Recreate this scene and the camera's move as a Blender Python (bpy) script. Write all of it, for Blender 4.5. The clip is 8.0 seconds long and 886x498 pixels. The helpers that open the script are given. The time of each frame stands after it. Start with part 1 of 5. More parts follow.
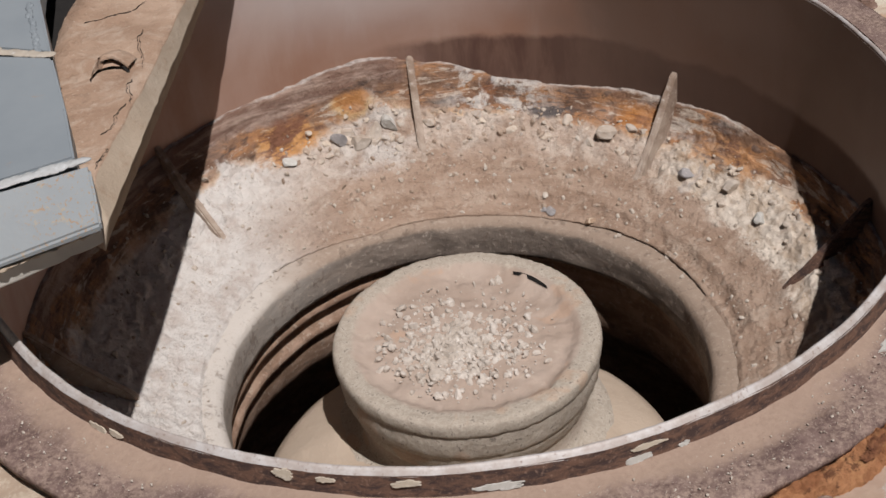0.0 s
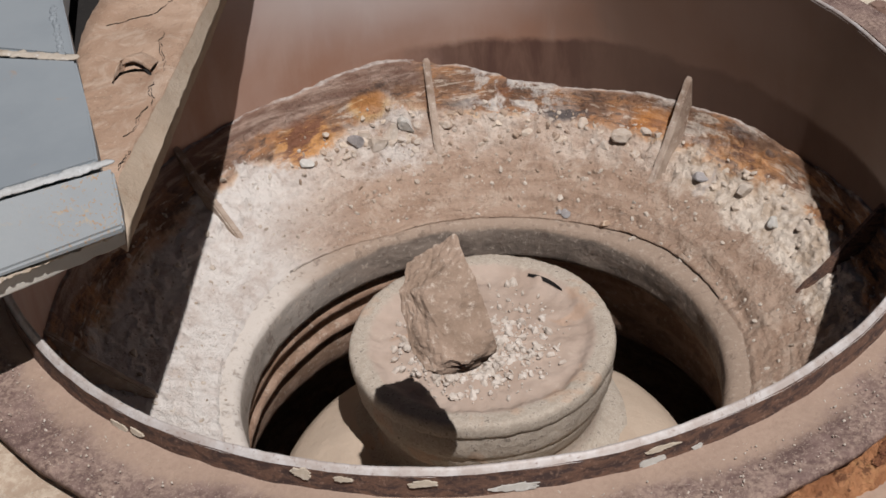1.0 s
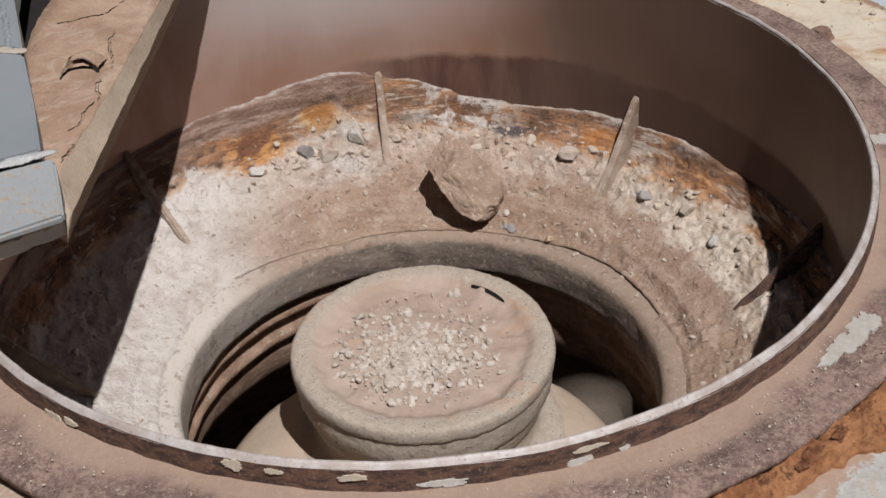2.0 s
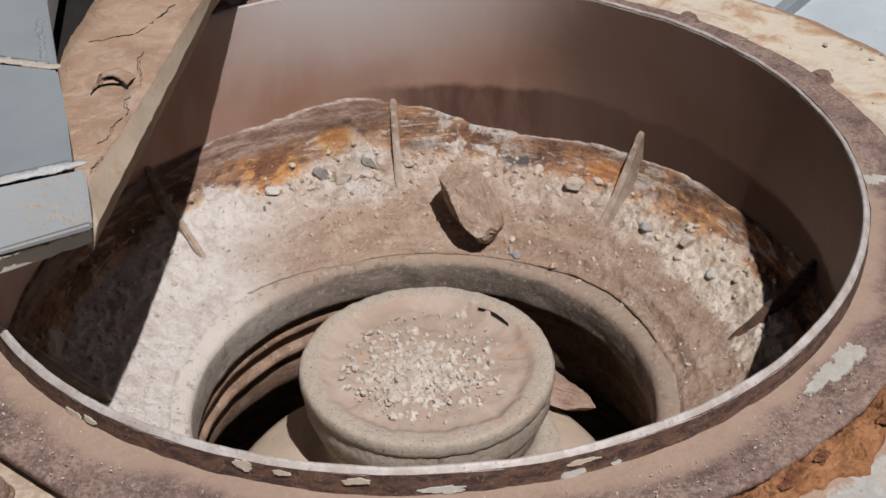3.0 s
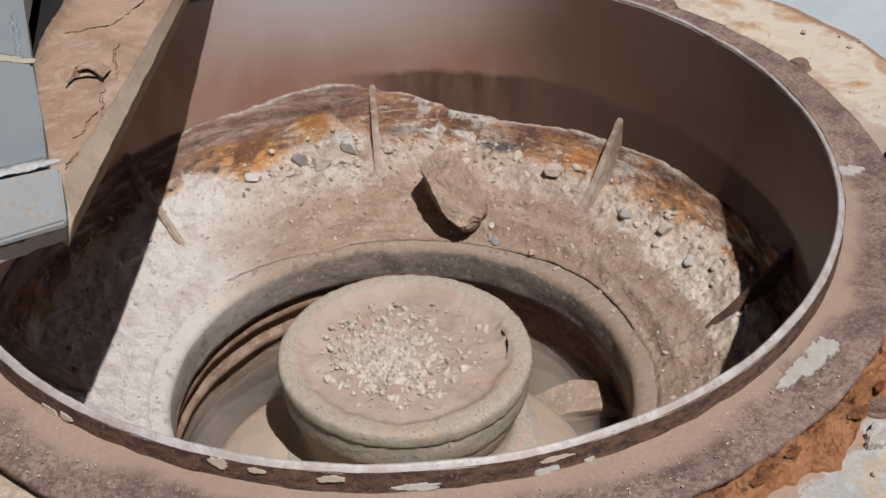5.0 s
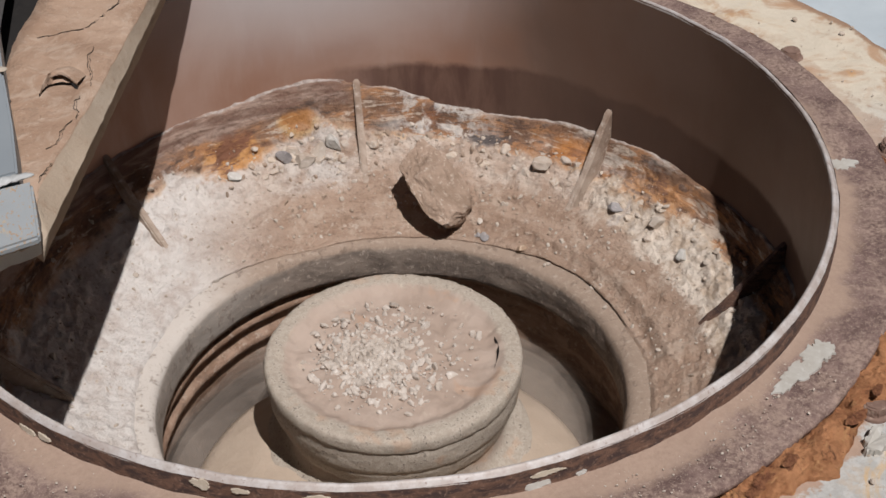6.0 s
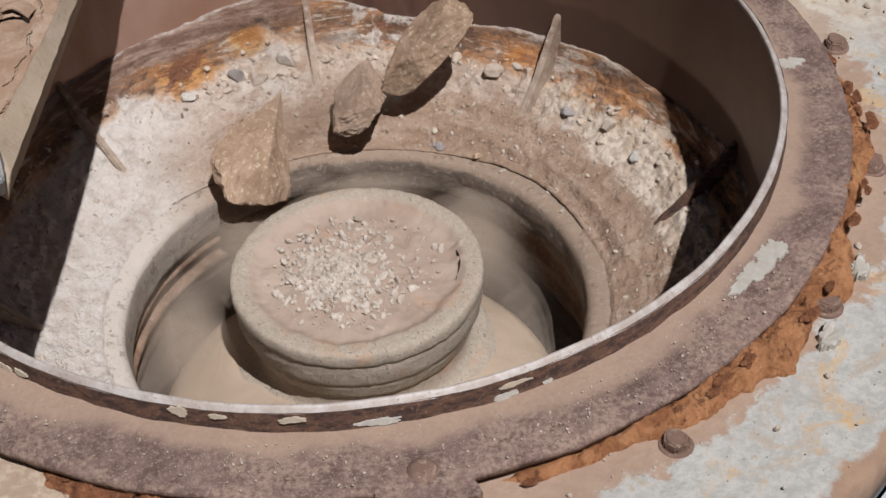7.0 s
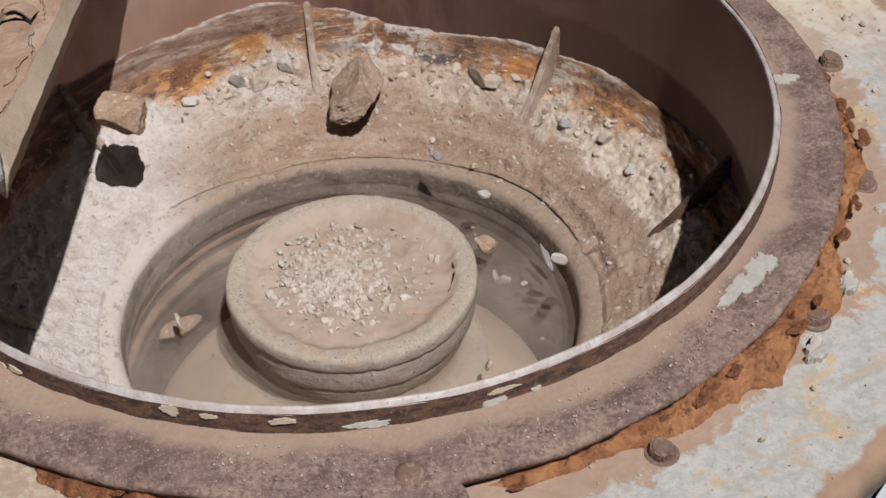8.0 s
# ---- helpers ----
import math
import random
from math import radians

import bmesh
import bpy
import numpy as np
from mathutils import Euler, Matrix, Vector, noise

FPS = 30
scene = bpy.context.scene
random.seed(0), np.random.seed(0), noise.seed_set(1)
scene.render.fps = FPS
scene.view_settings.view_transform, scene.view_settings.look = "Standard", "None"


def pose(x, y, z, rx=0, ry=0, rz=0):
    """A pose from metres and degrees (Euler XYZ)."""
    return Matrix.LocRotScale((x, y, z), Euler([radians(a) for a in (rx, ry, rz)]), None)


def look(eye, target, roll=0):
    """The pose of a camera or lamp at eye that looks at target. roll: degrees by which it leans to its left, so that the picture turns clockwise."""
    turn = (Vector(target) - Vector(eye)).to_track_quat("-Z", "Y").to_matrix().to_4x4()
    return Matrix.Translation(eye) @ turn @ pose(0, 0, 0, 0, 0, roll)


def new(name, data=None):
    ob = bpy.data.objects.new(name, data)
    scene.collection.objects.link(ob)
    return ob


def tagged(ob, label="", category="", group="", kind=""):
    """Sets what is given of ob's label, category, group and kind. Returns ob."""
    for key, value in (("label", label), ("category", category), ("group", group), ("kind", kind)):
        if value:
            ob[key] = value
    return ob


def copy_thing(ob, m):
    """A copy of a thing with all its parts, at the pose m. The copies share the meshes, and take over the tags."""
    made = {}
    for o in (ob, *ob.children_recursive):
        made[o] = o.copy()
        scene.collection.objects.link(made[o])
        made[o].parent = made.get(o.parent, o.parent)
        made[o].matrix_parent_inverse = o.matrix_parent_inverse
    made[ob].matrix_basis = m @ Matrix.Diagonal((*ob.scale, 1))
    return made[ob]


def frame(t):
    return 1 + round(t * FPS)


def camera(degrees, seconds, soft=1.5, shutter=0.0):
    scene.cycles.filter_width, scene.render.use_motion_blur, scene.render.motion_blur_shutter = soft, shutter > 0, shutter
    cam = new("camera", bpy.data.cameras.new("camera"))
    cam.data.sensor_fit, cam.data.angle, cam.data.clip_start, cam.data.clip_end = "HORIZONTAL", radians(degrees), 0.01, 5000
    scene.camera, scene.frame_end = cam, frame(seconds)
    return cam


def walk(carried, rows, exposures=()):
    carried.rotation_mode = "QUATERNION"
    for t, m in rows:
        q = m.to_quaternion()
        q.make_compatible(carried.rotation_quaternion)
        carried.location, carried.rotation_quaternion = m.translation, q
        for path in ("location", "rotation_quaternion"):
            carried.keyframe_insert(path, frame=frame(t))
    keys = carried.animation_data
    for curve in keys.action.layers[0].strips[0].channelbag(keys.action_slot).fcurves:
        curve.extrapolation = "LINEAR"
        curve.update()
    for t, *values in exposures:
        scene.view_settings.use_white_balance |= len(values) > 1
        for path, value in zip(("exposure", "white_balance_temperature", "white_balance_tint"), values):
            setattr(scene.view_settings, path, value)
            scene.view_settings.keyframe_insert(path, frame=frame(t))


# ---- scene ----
cam = camera(32.654, 8.0, soft=1.6, shutter=0.0)
walk(cam, [
    (0, pose(-0.0053, -1.6479, 1.0517, 52.919, 4.734, -3.244)),
    (0.5, pose(-0.0110, -1.6459, 1.0532, 52.853, 4.775, -2.903)),
    (1, pose(-0.0106, -1.6606, 1.0696, 52.877, 4.680, -2.644)),
    (1.5, pose(0.0079, -1.6789, 1.0571, 53.043, 4.132, -2.703)),
    (1.7, pose(0.0136, -1.6866, 1.0510, 53.964, 3.455, -2.923)),
    (2.8, pose(0.0135, -1.7546, 1.0630, 54.374, 1.319, -1.585)),
    (3, pose(0.0110, -1.7755, 1.0896, 55.344, 1.083, -1.490)),
    (3.5, pose(0.0000, -1.8316, 1.1277, 55.141, 0.757, -1.478)),
    (4, pose(0.0121, -1.8358, 1.1304, 54.637, 0.431, -1.537)),
    (4.5, pose(0.0214, -1.8028, 1.1347, 54.102, 0.778, -1.861)),
    (4.7, pose(0.0228, -1.7871, 1.1280, 54.319, 0.819, -1.910)),
    (5.8, pose(0.0369, -1.7076, 1.1141, 53.073, 1.026, -1.840)),
    (6, pose(0.0394, -1.7021, 1.1248, 53.079, 1.539, -2.679)),
    (6.1, pose(0.0568, -1.6890, 1.1299, 52.941, 1.867, -3.145)),
    (6.2, pose(0.0485, -1.6996, 1.1410, 52.851, 1.820, -3.976)),
    (6.3, pose(0.0617, -1.6897, 1.1391, 52.578, 1.975, -4.645)),
    (6.4, pose(0.0515, -1.6951, 1.1441, 51.858, 2.010, -5.238)),
    (6.5, pose(0.0413, -1.7018, 1.1505, 50.326, 2.403, -5.506)),
    (6.6, pose(0.0296, -1.7038, 1.1562, 47.838, 2.318, -5.466)),
    (6.7, pose(0.0155, -1.7056, 1.1653, 47.081, 2.169, -5.681)),
    (6.8, pose(0.0235, -1.7011, 1.1627, 47.313, 2.318, -5.595)),
    (7, pose(0.0301, -1.7079, 1.1698, 48.864, 2.471, -5.764)),
    (7.5, pose(0.0316, -1.7341, 1.1678, 49.424, 1.830, -5.368)),
    (8, pose(0.0390, -1.7273, 1.1755, 49.384, 1.656, -4.976)),
])

# ---- light ----
SUN_AZ, SUN_EL = -67.3, 61.6
world = bpy.data.worlds.new("sky")
scene.world = world
world.use_nodes = True
wn = world.node_tree
sky = wn.nodes.new("ShaderNodeTexSky")
sky.sky_type = 'NISHITA'
sky.sun_disc = False
sky.sun_elevation = radians(SUN_EL)
sky.sun_rotation = radians(90 - SUN_AZ)
wn.nodes["Background"].inputs[1].default_value = 0.0105
wn.links.new(sky.outputs[0], wn.nodes["Background"].inputs[0])
sun = new("sun", bpy.data.lights.new("sun", 'SUN'))
sun.data.energy = 4.4
sun.data.angle = radians(0.53)
sun.data.color = (1.0, 0.962, 0.955)
to_sun = Vector((math.cos(radians(SUN_AZ)) * math.cos(radians(SUN_EL)), math.sin(radians(SUN_AZ)) * math.cos(radians(SUN_EL)), math.sin(radians(SUN_EL))))
sun.matrix_world = look(to_sun * 8, (0, 0, 0))
scene.view_settings.exposure = 0.0

# ---- materials ----


class Nodes:
    """Small wrapper to write node materials briefly."""

    def __init__(self, name):
        self.mat = bpy.data.materials.new(name)
        self.mat.use_nodes = True
        self.nt = self.mat.node_tree
        self.bsdf = self.nt.nodes["Principled BSDF"]
        self.tc = self.nt.nodes.new("ShaderNodeTexCoord")
        self.co = self.tc.outputs["Object"]

    def put(self, socket, value):
        if isinstance(value, bpy.types.NodeSocket):
            self.nt.links.new(value, socket)
        elif isinstance(value, (tuple, list)) and len(value) == 3 and socket.type == 'RGBA':
            socket.default_value = (*value, 1)
        else:
            socket.default_value = value

    def noise(self, scale, detail=6.0, rough=0.6, warp=0.0, co=None, stretch=None):
        n = self.nt.nodes.new("ShaderNodeTexNoise")
        co = co or self.co
        if stretch:
            m = self.nt.nodes.new("ShaderNodeMapping")
            m.inputs["Scale"].default_value = stretch
            self.nt.links.new(co, m.inputs[0])
            co = m.outputs[0]
        self.nt.links.new(co, n.inputs["Vector"])
        n.inputs["Scale"].default_value, n.inputs["Detail"].default_value = scale, detail
        n.inputs["Roughness"].default_value, n.inputs["Distortion"].default_value = rough, warp
        return n.outputs["Fac"]

    def step(self, fac, lo, hi):
        n = self.nt.nodes.new("ShaderNodeMapRange")
        n.interpolation_type = 'SMOOTHSTEP'
        self.put(n.inputs[0], fac)
        n.inputs[1].default_value, n.inputs[2].default_value = lo, hi
        return n.outputs[0]

    def mix(self, fac, a, b):
        n = self.nt.nodes.new("ShaderNodeMix")
        n.data_type = 'RGBA'
        self.put(n.inputs[0], fac)
        self.put(n.inputs[6], a)
        self.put(n.inputs[7], b)
        return n.outputs[2]

    def math(self, op, a, b=0.0):
        n = self.nt.nodes.new("ShaderNodeMath")
        n.operation = op
        self.put(n.inputs[0], a)
        self.put(n.inputs[1], b)
        return n.outputs[0]

    def axes(self):
        n = self.nt.nodes.new("ShaderNodeSeparateXYZ")
        self.nt.links.new(self.co, n.inputs[0])
        return n.outputs

    def around(self, sz=1.0, sr=1.0):
        """Coordinates that run round the z axis: arc, height, radius."""
        x, y, z = self.axes()
        arc = self.math('MULTIPLY', self.math('ARCTAN2', y, x), 0.58)
        n = self.nt.nodes.new("ShaderNodeCombineXYZ")
        self.put(n.inputs[0], arc)
        self.put(n.inputs[1], self.math('MULTIPLY', z, sz))
        self.put(n.inputs[2], self.math('MULTIPLY', self.radius(), sr))
        return n.outputs[0]

    def radius(self):
        x, y, z = self.axes()
        return self.math('SQRT', self.math('ADD', self.math('MULTIPLY', x, x), self.math('MULTIPLY', y, y)))

    def bump(self, *layers):
        last = None
        for height, strength, distance in layers:
            b = self.nt.nodes.new("ShaderNodeBump")
            b.inputs["Strength"].default_value, b.inputs["Distance"].default_value = strength, distance
            self.put(b.inputs["Height"], height)
            if last:
                self.nt.links.new(last, b.inputs["Normal"])
            last = b.outputs[0]
        self.nt.links.new(last, self.bsdf.inputs["Normal"])

    def done(self, colour, rough=0.85, metal=0.0, spec=0.3):
        self.put(self.bsdf.inputs["Base Color"], colour)
        self.put(self.bsdf.inputs["Roughness"], rough)
        self.put(self.bsdf.inputs["Metallic"], metal)
        self.bsdf.inputs["Specular IOR Level"].default_value = spec
        return self.mat


def stone_mat(name, dark, mid, pale, speck=0.5, grit=1.0):
    n = Nodes(name)
    big, fine = n.noise(14, 8, 0.65, 0.6), n.noise(120, 5, 0.7)
    c = n.mix(n.step(big, 0.35, 0.65), dark, mid)
    c = n.mix(n.math('MULTIPLY', n.step(fine, 0.52, 0.72), speck), c, pale)
    n.bump((big, 0.6, 0.006 * grit), (fine, 0.7, 0.002 * grit))
    return n.done(c, 0.92, 0, 0.2)


def bedded_mat():
    """Broken stones of many greys and creams, each its own shade; they are scaled, so the grain is coarse in their own space."""
    n = Nodes("bedded_stone")
    info = n.nt.nodes.new("ShaderNodeObjectInfo")
    big, fine = n.noise(1.4, 6, 0.65, 0.5), n.noise(5, 5, 0.7)
    c = n.mix(info.outputs["Random"], (0.42, 0.37, 0.325), (0.56, 0.475, 0.385))
    c = n.mix(n.step(big, 0.40, 0.65), c, (0.41, 0.32, 0.25))
    c = n.mix(n.math('MULTIPLY', n.step(fine, 0.52, 0.7), 0.5), c, (0.60, 0.56, 0.52))
    n.bump((big, 0.5, 0.003), (fine, 0.7, 0.0012))
    return n.done(c, 0.93, 0, 0.2)


def dust_mat(name, a, b, pale, amount=0.4):
    n = Nodes(name)
    big, fine, grit = n.noise(7, 6, 0.6, 0.4), n.noise(60, 6, 0.7), n.noise(260, 3, 0.7)
    c = n.mix(n.step(big, 0.35, 0.65), a, b)
    c = n.mix(n.math('MULTIPLY', n.step(fine, 0.5, 0.75), amount), c, pale)
    n.bump((fine, 0.5, 0.004), (grit, 0.6, 0.0015))
    return n.done(c, 0.95, 0, 0.15)


def ledge_mat():
    n = Nodes("packed_dirt")
    x, y, z = n.axes()
    r = n.radius()
    turn = n.math('ARCTAN2', y, x)
    big, mid, fine, grit = n.noise(6, 6, 0.6, 0.5), n.noise(24, 7, 0.7, 0.3), n.noise(80, 5, 0.7), n.noise(300, 3, 0.7)
    strata = n.noise(7, 6, 0.62, 0.2, co=n.around(2.0, 7.0))
    patch = n.noise(11, 6, 0.62, 0.6, co=n.around(1.3, 0.9))

    def lobe(centre, width):
        """One near an angle in degrees, nought beyond its width."""
        return n.step(n.math('ABSOLUTE', n.math('SUBTRACT', turn, radians(centre))), radians(width), radians(width * 0.15))

    def sway(noise_, much):
        return n.math('MULTIPLY', n.math('SUBTRACT', noise_, 0.5), much)

    # trodden tan dirt, smooth towards the liner
    c = n.mix(n.step(strata, 0.36, 0.64), (0.30, 0.205, 0.148), (0.385, 0.28, 0.212))
    c = n.mix(n.math('MULTIPLY', n.step(mid, 0.50, 0.62), 0.6), c, (0.46, 0.365, 0.29))
    c = n.mix(n.math('MULTIPLY', n.step(n.noise(38, 7, 0.75, 0.5), 0.46, 0.38), 0.55), c, (0.215, 0.145, 0.105))
    c = n.mix(n.math('MULTIPLY', n.step(fine, 0.57, 0.70), 0.45), c, (0.58, 0.51, 0.44))
    c = n.mix(n.math('MULTIPLY', n.step(grit, 0.60, 0.70), 0.35), c, (0.19, 0.135, 0.10))
    # pale caked stone dust half way up, broken into lumps
    edge = n.math('ADD', n.math('ADD', r, sway(big, 0.050)), n.math('ADD', sway(mid, 0.050), n.math('MULTIPLY', lobe(108, 26), 0.012)))
    cake = n.math('MULTIPLY', n.step(edge, 0.462, 0.512), n.step(patch, 0.30, 0.50))
    cc = n.mix(n.step(mid, 0.40, 0.62), (0.46, 0.36, 0.29), (0.575, 0.49, 0.42))
    cc = n.mix(n.math('MULTIPLY', lobe(103, 12), 0.7), cc, n.mix(n.step(fine, 0.38, 0.6), (0.40, 0.38, 0.365), (0.62, 0.59, 0.555)))
    cc = n.mix(n.math('MULTIPLY', n.step(fine, 0.46, 0.36), 0.45), cc, (0.27, 0.20, 0.155))
    c = n.mix(n.math('MULTIPLY', cake, 0.85), c, cc)
    # cream lime broken open on the east side
    east = n.math('MULTIPLY', n.step(n.math('ADD', x, sway(big, 0.12)), 0.30, 0.37), n.step(n.math('ADD', r, sway(mid, 0.075)), 0.468, 0.486))
    ec = n.mix(n.step(mid, 0.40, 0.58), (0.49, 0.395, 0.305), (0.68, 0.60, 0.51))
    ec = n.mix(n.math('MULTIPLY', n.step(strata, 0.47, 0.40), 0.4), ec, (0.36, 0.255, 0.17))
    ec = n.mix(n.math('MULTIPLY', n.step(patch, 0.60, 0.66), 0.5), ec, (0.33, 0.31, 0.32))
    c = n.mix(n.math('MULTIPLY', east, 0.8), c, ec)
    # bright caked lime on the west side
    west = n.step(n.math('ADD', x, n.math('ADD', sway(big, 0.16), sway(mid, 0.06))), -0.15, -0.36)
    c = n.mix(n.math('MULTIPLY', west, 0.9), c, n.mix(n.step(mid, 0.33, 0.55), (0.48, 0.42, 0.38), (0.62, 0.585, 0.55)))
    # rust scale under the wall, orange where it bleeds into the cake
    foot = n.math('ADD', r, n.math('MULTIPLY', lobe(66, 26), 0.018))
    foot = n.math('ADD', foot, n.math('ADD', sway(patch, 0.040), sway(mid, 0.026)))
    foot = n.math('SUBTRACT', foot, n.math('MULTIPLY', lobe(100, 7), 0.012))
    halo = n.math('MULTIPLY', n.step(foot, 0.541, 0.550), n.step(patch, 0.42, 0.54))
    c = n.mix(n.math('MULTIPLY', halo, 0.55), c, n.mix(n.step(mid, 0.4, 0.62), (0.44, 0.19, 0.055), (0.52, 0.34, 0.17)))
    rust = n.step(foot, 0.548, 0.558)
    layers = n.noise(12, 6, 0.66, 0.4, co=n.around(2.6, 2.0))
    rc = n.mix(n.step(layers, 0.36, 0.60), (0.12, 0.062, 0.038), (0.26, 0.145, 0.09))
    rc = n.mix(n.math('MULTIPLY', n.step(layers, 0.50, 0.60), 0.65), rc, (0.37, 0.17, 0.065))
    lines = n.noise(12, 7, 0.68, 0.6, co=n.around(5.0, 4.0))
    rc = n.mix(n.math('MULTIPLY', n.step(lines, 0.46, 0.39), 0.85), rc, (0.065, 0.042, 0.036))
    rc = n.mix(n.math('MULTIPLY', n.step(lines, 0.54, 0.61), 0.8), rc, (0.50, 0.42, 0.345))
    white = n.math('MULTIPLY', n.step(n.noise(15, 6, 0.68, 0.5, co=n.around(1.5, 1.0)), 0.46, 0.54), n.math('ADD', n.math('MULTIPLY', lobe(80, 14), 0.9), n.math('MULTIPLY', lobe(47, 20), 0.35)))
    rc = n.mix(white, rc, n.mix(n.step(fine, 0.38, 0.6), (0.40, 0.385, 0.37), (0.60, 0.56, 0.51)))
    c = n.mix(n.math('MULTIPLY', rust, 0.92), c, rc)
    # brown dirt bank on the rust between two ribs, grey along its crest
    bank = n.math('MULTIPLY', n.step(n.math('ADD', r, n.math('ADD', sway(strata, 0.016), sway(mid, 0.010))), 0.571, 0.576), n.step(turn, radians(94), radians(97)))
    bands = n.noise(8, 6, 0.65, 0.3, co=n.around(7.0, 5.0))
    c = n.mix(n.math('MULTIPLY', bank, 0.92), c, n.mix(n.step(bands, 0.40, 0.62), (0.175, 0.105, 0.08), (0.36, 0.265, 0.215)))
    crest = n.step(n.math('ADD', r, sway(mid, 0.010)), 0.5865, 0.590)
    c = n.mix(n.math('MULTIPLY', n.math('MULTIPLY', crest, n.step(strata, 0.40, 0.50)), 0.75), c, n.mix(n.step(fine, 0.4, 0.6), (0.31, 0.265, 0.24), (0.48, 0.435, 0.40)))
    # single stains: an orange bloom, rusty runs and a dark patch
    for ang, sr, sz, size, strong, a, b in ((117.5, 0.553, -0.300, 0.050, 0.9, (0.19, 0.085, 0.05), (0.50, 0.25, 0.085)), (105.0, 0.564, -0.275, 0.030, 0.75, (0.42, 0.19, 0.06), (0.52, 0.33, 0.15)), (54.5, 0.556, -0.300, 0.042, 0.8, (0.25, 0.105, 0.045), (0.46, 0.20, 0.06)),
                                        (36.0, 0.556, -0.305, 0.050, 0.7, (0.13, 0.065, 0.045), (0.40, 0.19, 0.07)), (70.5, 0.552, -0.305, 0.028, 0.85, (0.085, 0.075, 0.075), (0.17, 0.15, 0.14)), (81.0, 0.570, -0.285, 0.020, 0.7, (0.16, 0.075, 0.05), (0.30, 0.13, 0.06))):
        cs, sn = math.cos(radians(ang)), math.sin(radians(ang))
        vx, vy = n.math('SUBTRACT', x, sr * cs), n.math('SUBTRACT', y, sr * sn)
        ux = n.math('MULTIPLY', n.math('ADD', n.math('MULTIPLY', vx, cs), n.math('MULTIPLY', vy, sn)), 1.2)
        uz = n.math('MULTIPLY', n.math('SUBTRACT', z, sz), 1.1)
        uy = n.math('MULTIPLY', n.math('SUBTRACT', n.math('MULTIPLY', vx, sn), n.math('MULTIPLY', vy, cs)), 0.66)
        far = n.math('SQRT', n.math('ADD', n.math('ADD', n.math('MULTIPLY', ux, ux), n.math('MULTIPLY', uy, uy)), n.math('MULTIPLY', uz, uz)))
        far = n.math('ADD', far, n.math('ADD', sway(mid, size * 1.3), sway(patch, size * 1.6)))
        c = n.mix(n.math('MULTIPLY', n.step(far, size, size * 0.55), strong), c, n.mix(n.step(n.math('ADD', n.math('MULTIPLY', far, 0.5), n.math('ADD', sway(lines, size * 2.2), n.math('MULTIPLY', n.math('SUBTRACT', sz, z), 0.35))), size * 0.12, size * 0.42), a, b))
    n.bump((strata, 0.35, 0.006), (layers, 0.4, 0.006), (mid, 0.6, 0.010), (fine, 0.9, 0.006), (grit, 0.7, 0.002))
    return n.done(c, 0.93, 0, 0.2)


def wall_mat():
    n = Nodes("rubbed_steel_wall")
    x, y, z = n.axes()
    big, streak, fine = n.noise(4, 5, 0.6, 0.4), n.noise(16, 6, 0.65, 0.3, stretch=(1, 1, 0.25)), n.noise(160, 4, 0.7)
    c = n.mix(n.step(big, 0.35, 0.65), (0.33, 0.185, 0.13), (0.40, 0.26, 0.205))
    c = n.mix(n.math('MULTIPLY', n.step(streak, 0.45, 0.7), 0.4), c, (0.44, 0.33, 0.28))
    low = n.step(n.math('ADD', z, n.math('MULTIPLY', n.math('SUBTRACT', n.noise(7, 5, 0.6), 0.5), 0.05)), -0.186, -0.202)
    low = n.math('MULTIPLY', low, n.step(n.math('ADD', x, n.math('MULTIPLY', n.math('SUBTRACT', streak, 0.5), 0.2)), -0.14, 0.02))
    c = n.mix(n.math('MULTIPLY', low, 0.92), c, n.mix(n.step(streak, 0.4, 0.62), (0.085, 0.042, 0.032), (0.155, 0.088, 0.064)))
    # base colour darkened eastwards to deepen the shade on that side
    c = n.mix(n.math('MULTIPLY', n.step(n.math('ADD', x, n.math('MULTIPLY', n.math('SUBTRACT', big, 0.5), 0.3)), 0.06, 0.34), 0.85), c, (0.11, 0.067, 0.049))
    # a patch rubbed grey by the feed, its sheen put into the colour
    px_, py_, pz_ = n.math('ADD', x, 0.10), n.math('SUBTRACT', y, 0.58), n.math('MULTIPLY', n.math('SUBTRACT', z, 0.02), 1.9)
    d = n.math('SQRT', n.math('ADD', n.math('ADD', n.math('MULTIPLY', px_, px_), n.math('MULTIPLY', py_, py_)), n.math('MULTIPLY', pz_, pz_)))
    rub_sheen = n.step(n.math('ADD', d, n.math('MULTIPLY', n.math('SUBTRACT', streak, 0.5), 0.12)), 0.44, 0.06)
    c = n.mix(n.math('MULTIPLY', rub_sheen, 0.9), c, (0.58, 0.54, 0.535))
    n.bump((streak, 0.12, 0.003), (fine, 0.12, 0.0006))
    r = n.math('ADD', 0.36, n.math('MULTIPLY', low, 0.4))
    r = n.math('ADD', r, n.math('MULTIPLY', n.noise(30, 5, 0.6), 0.16))
    return n.done(c, r, 0.15, 0.35)


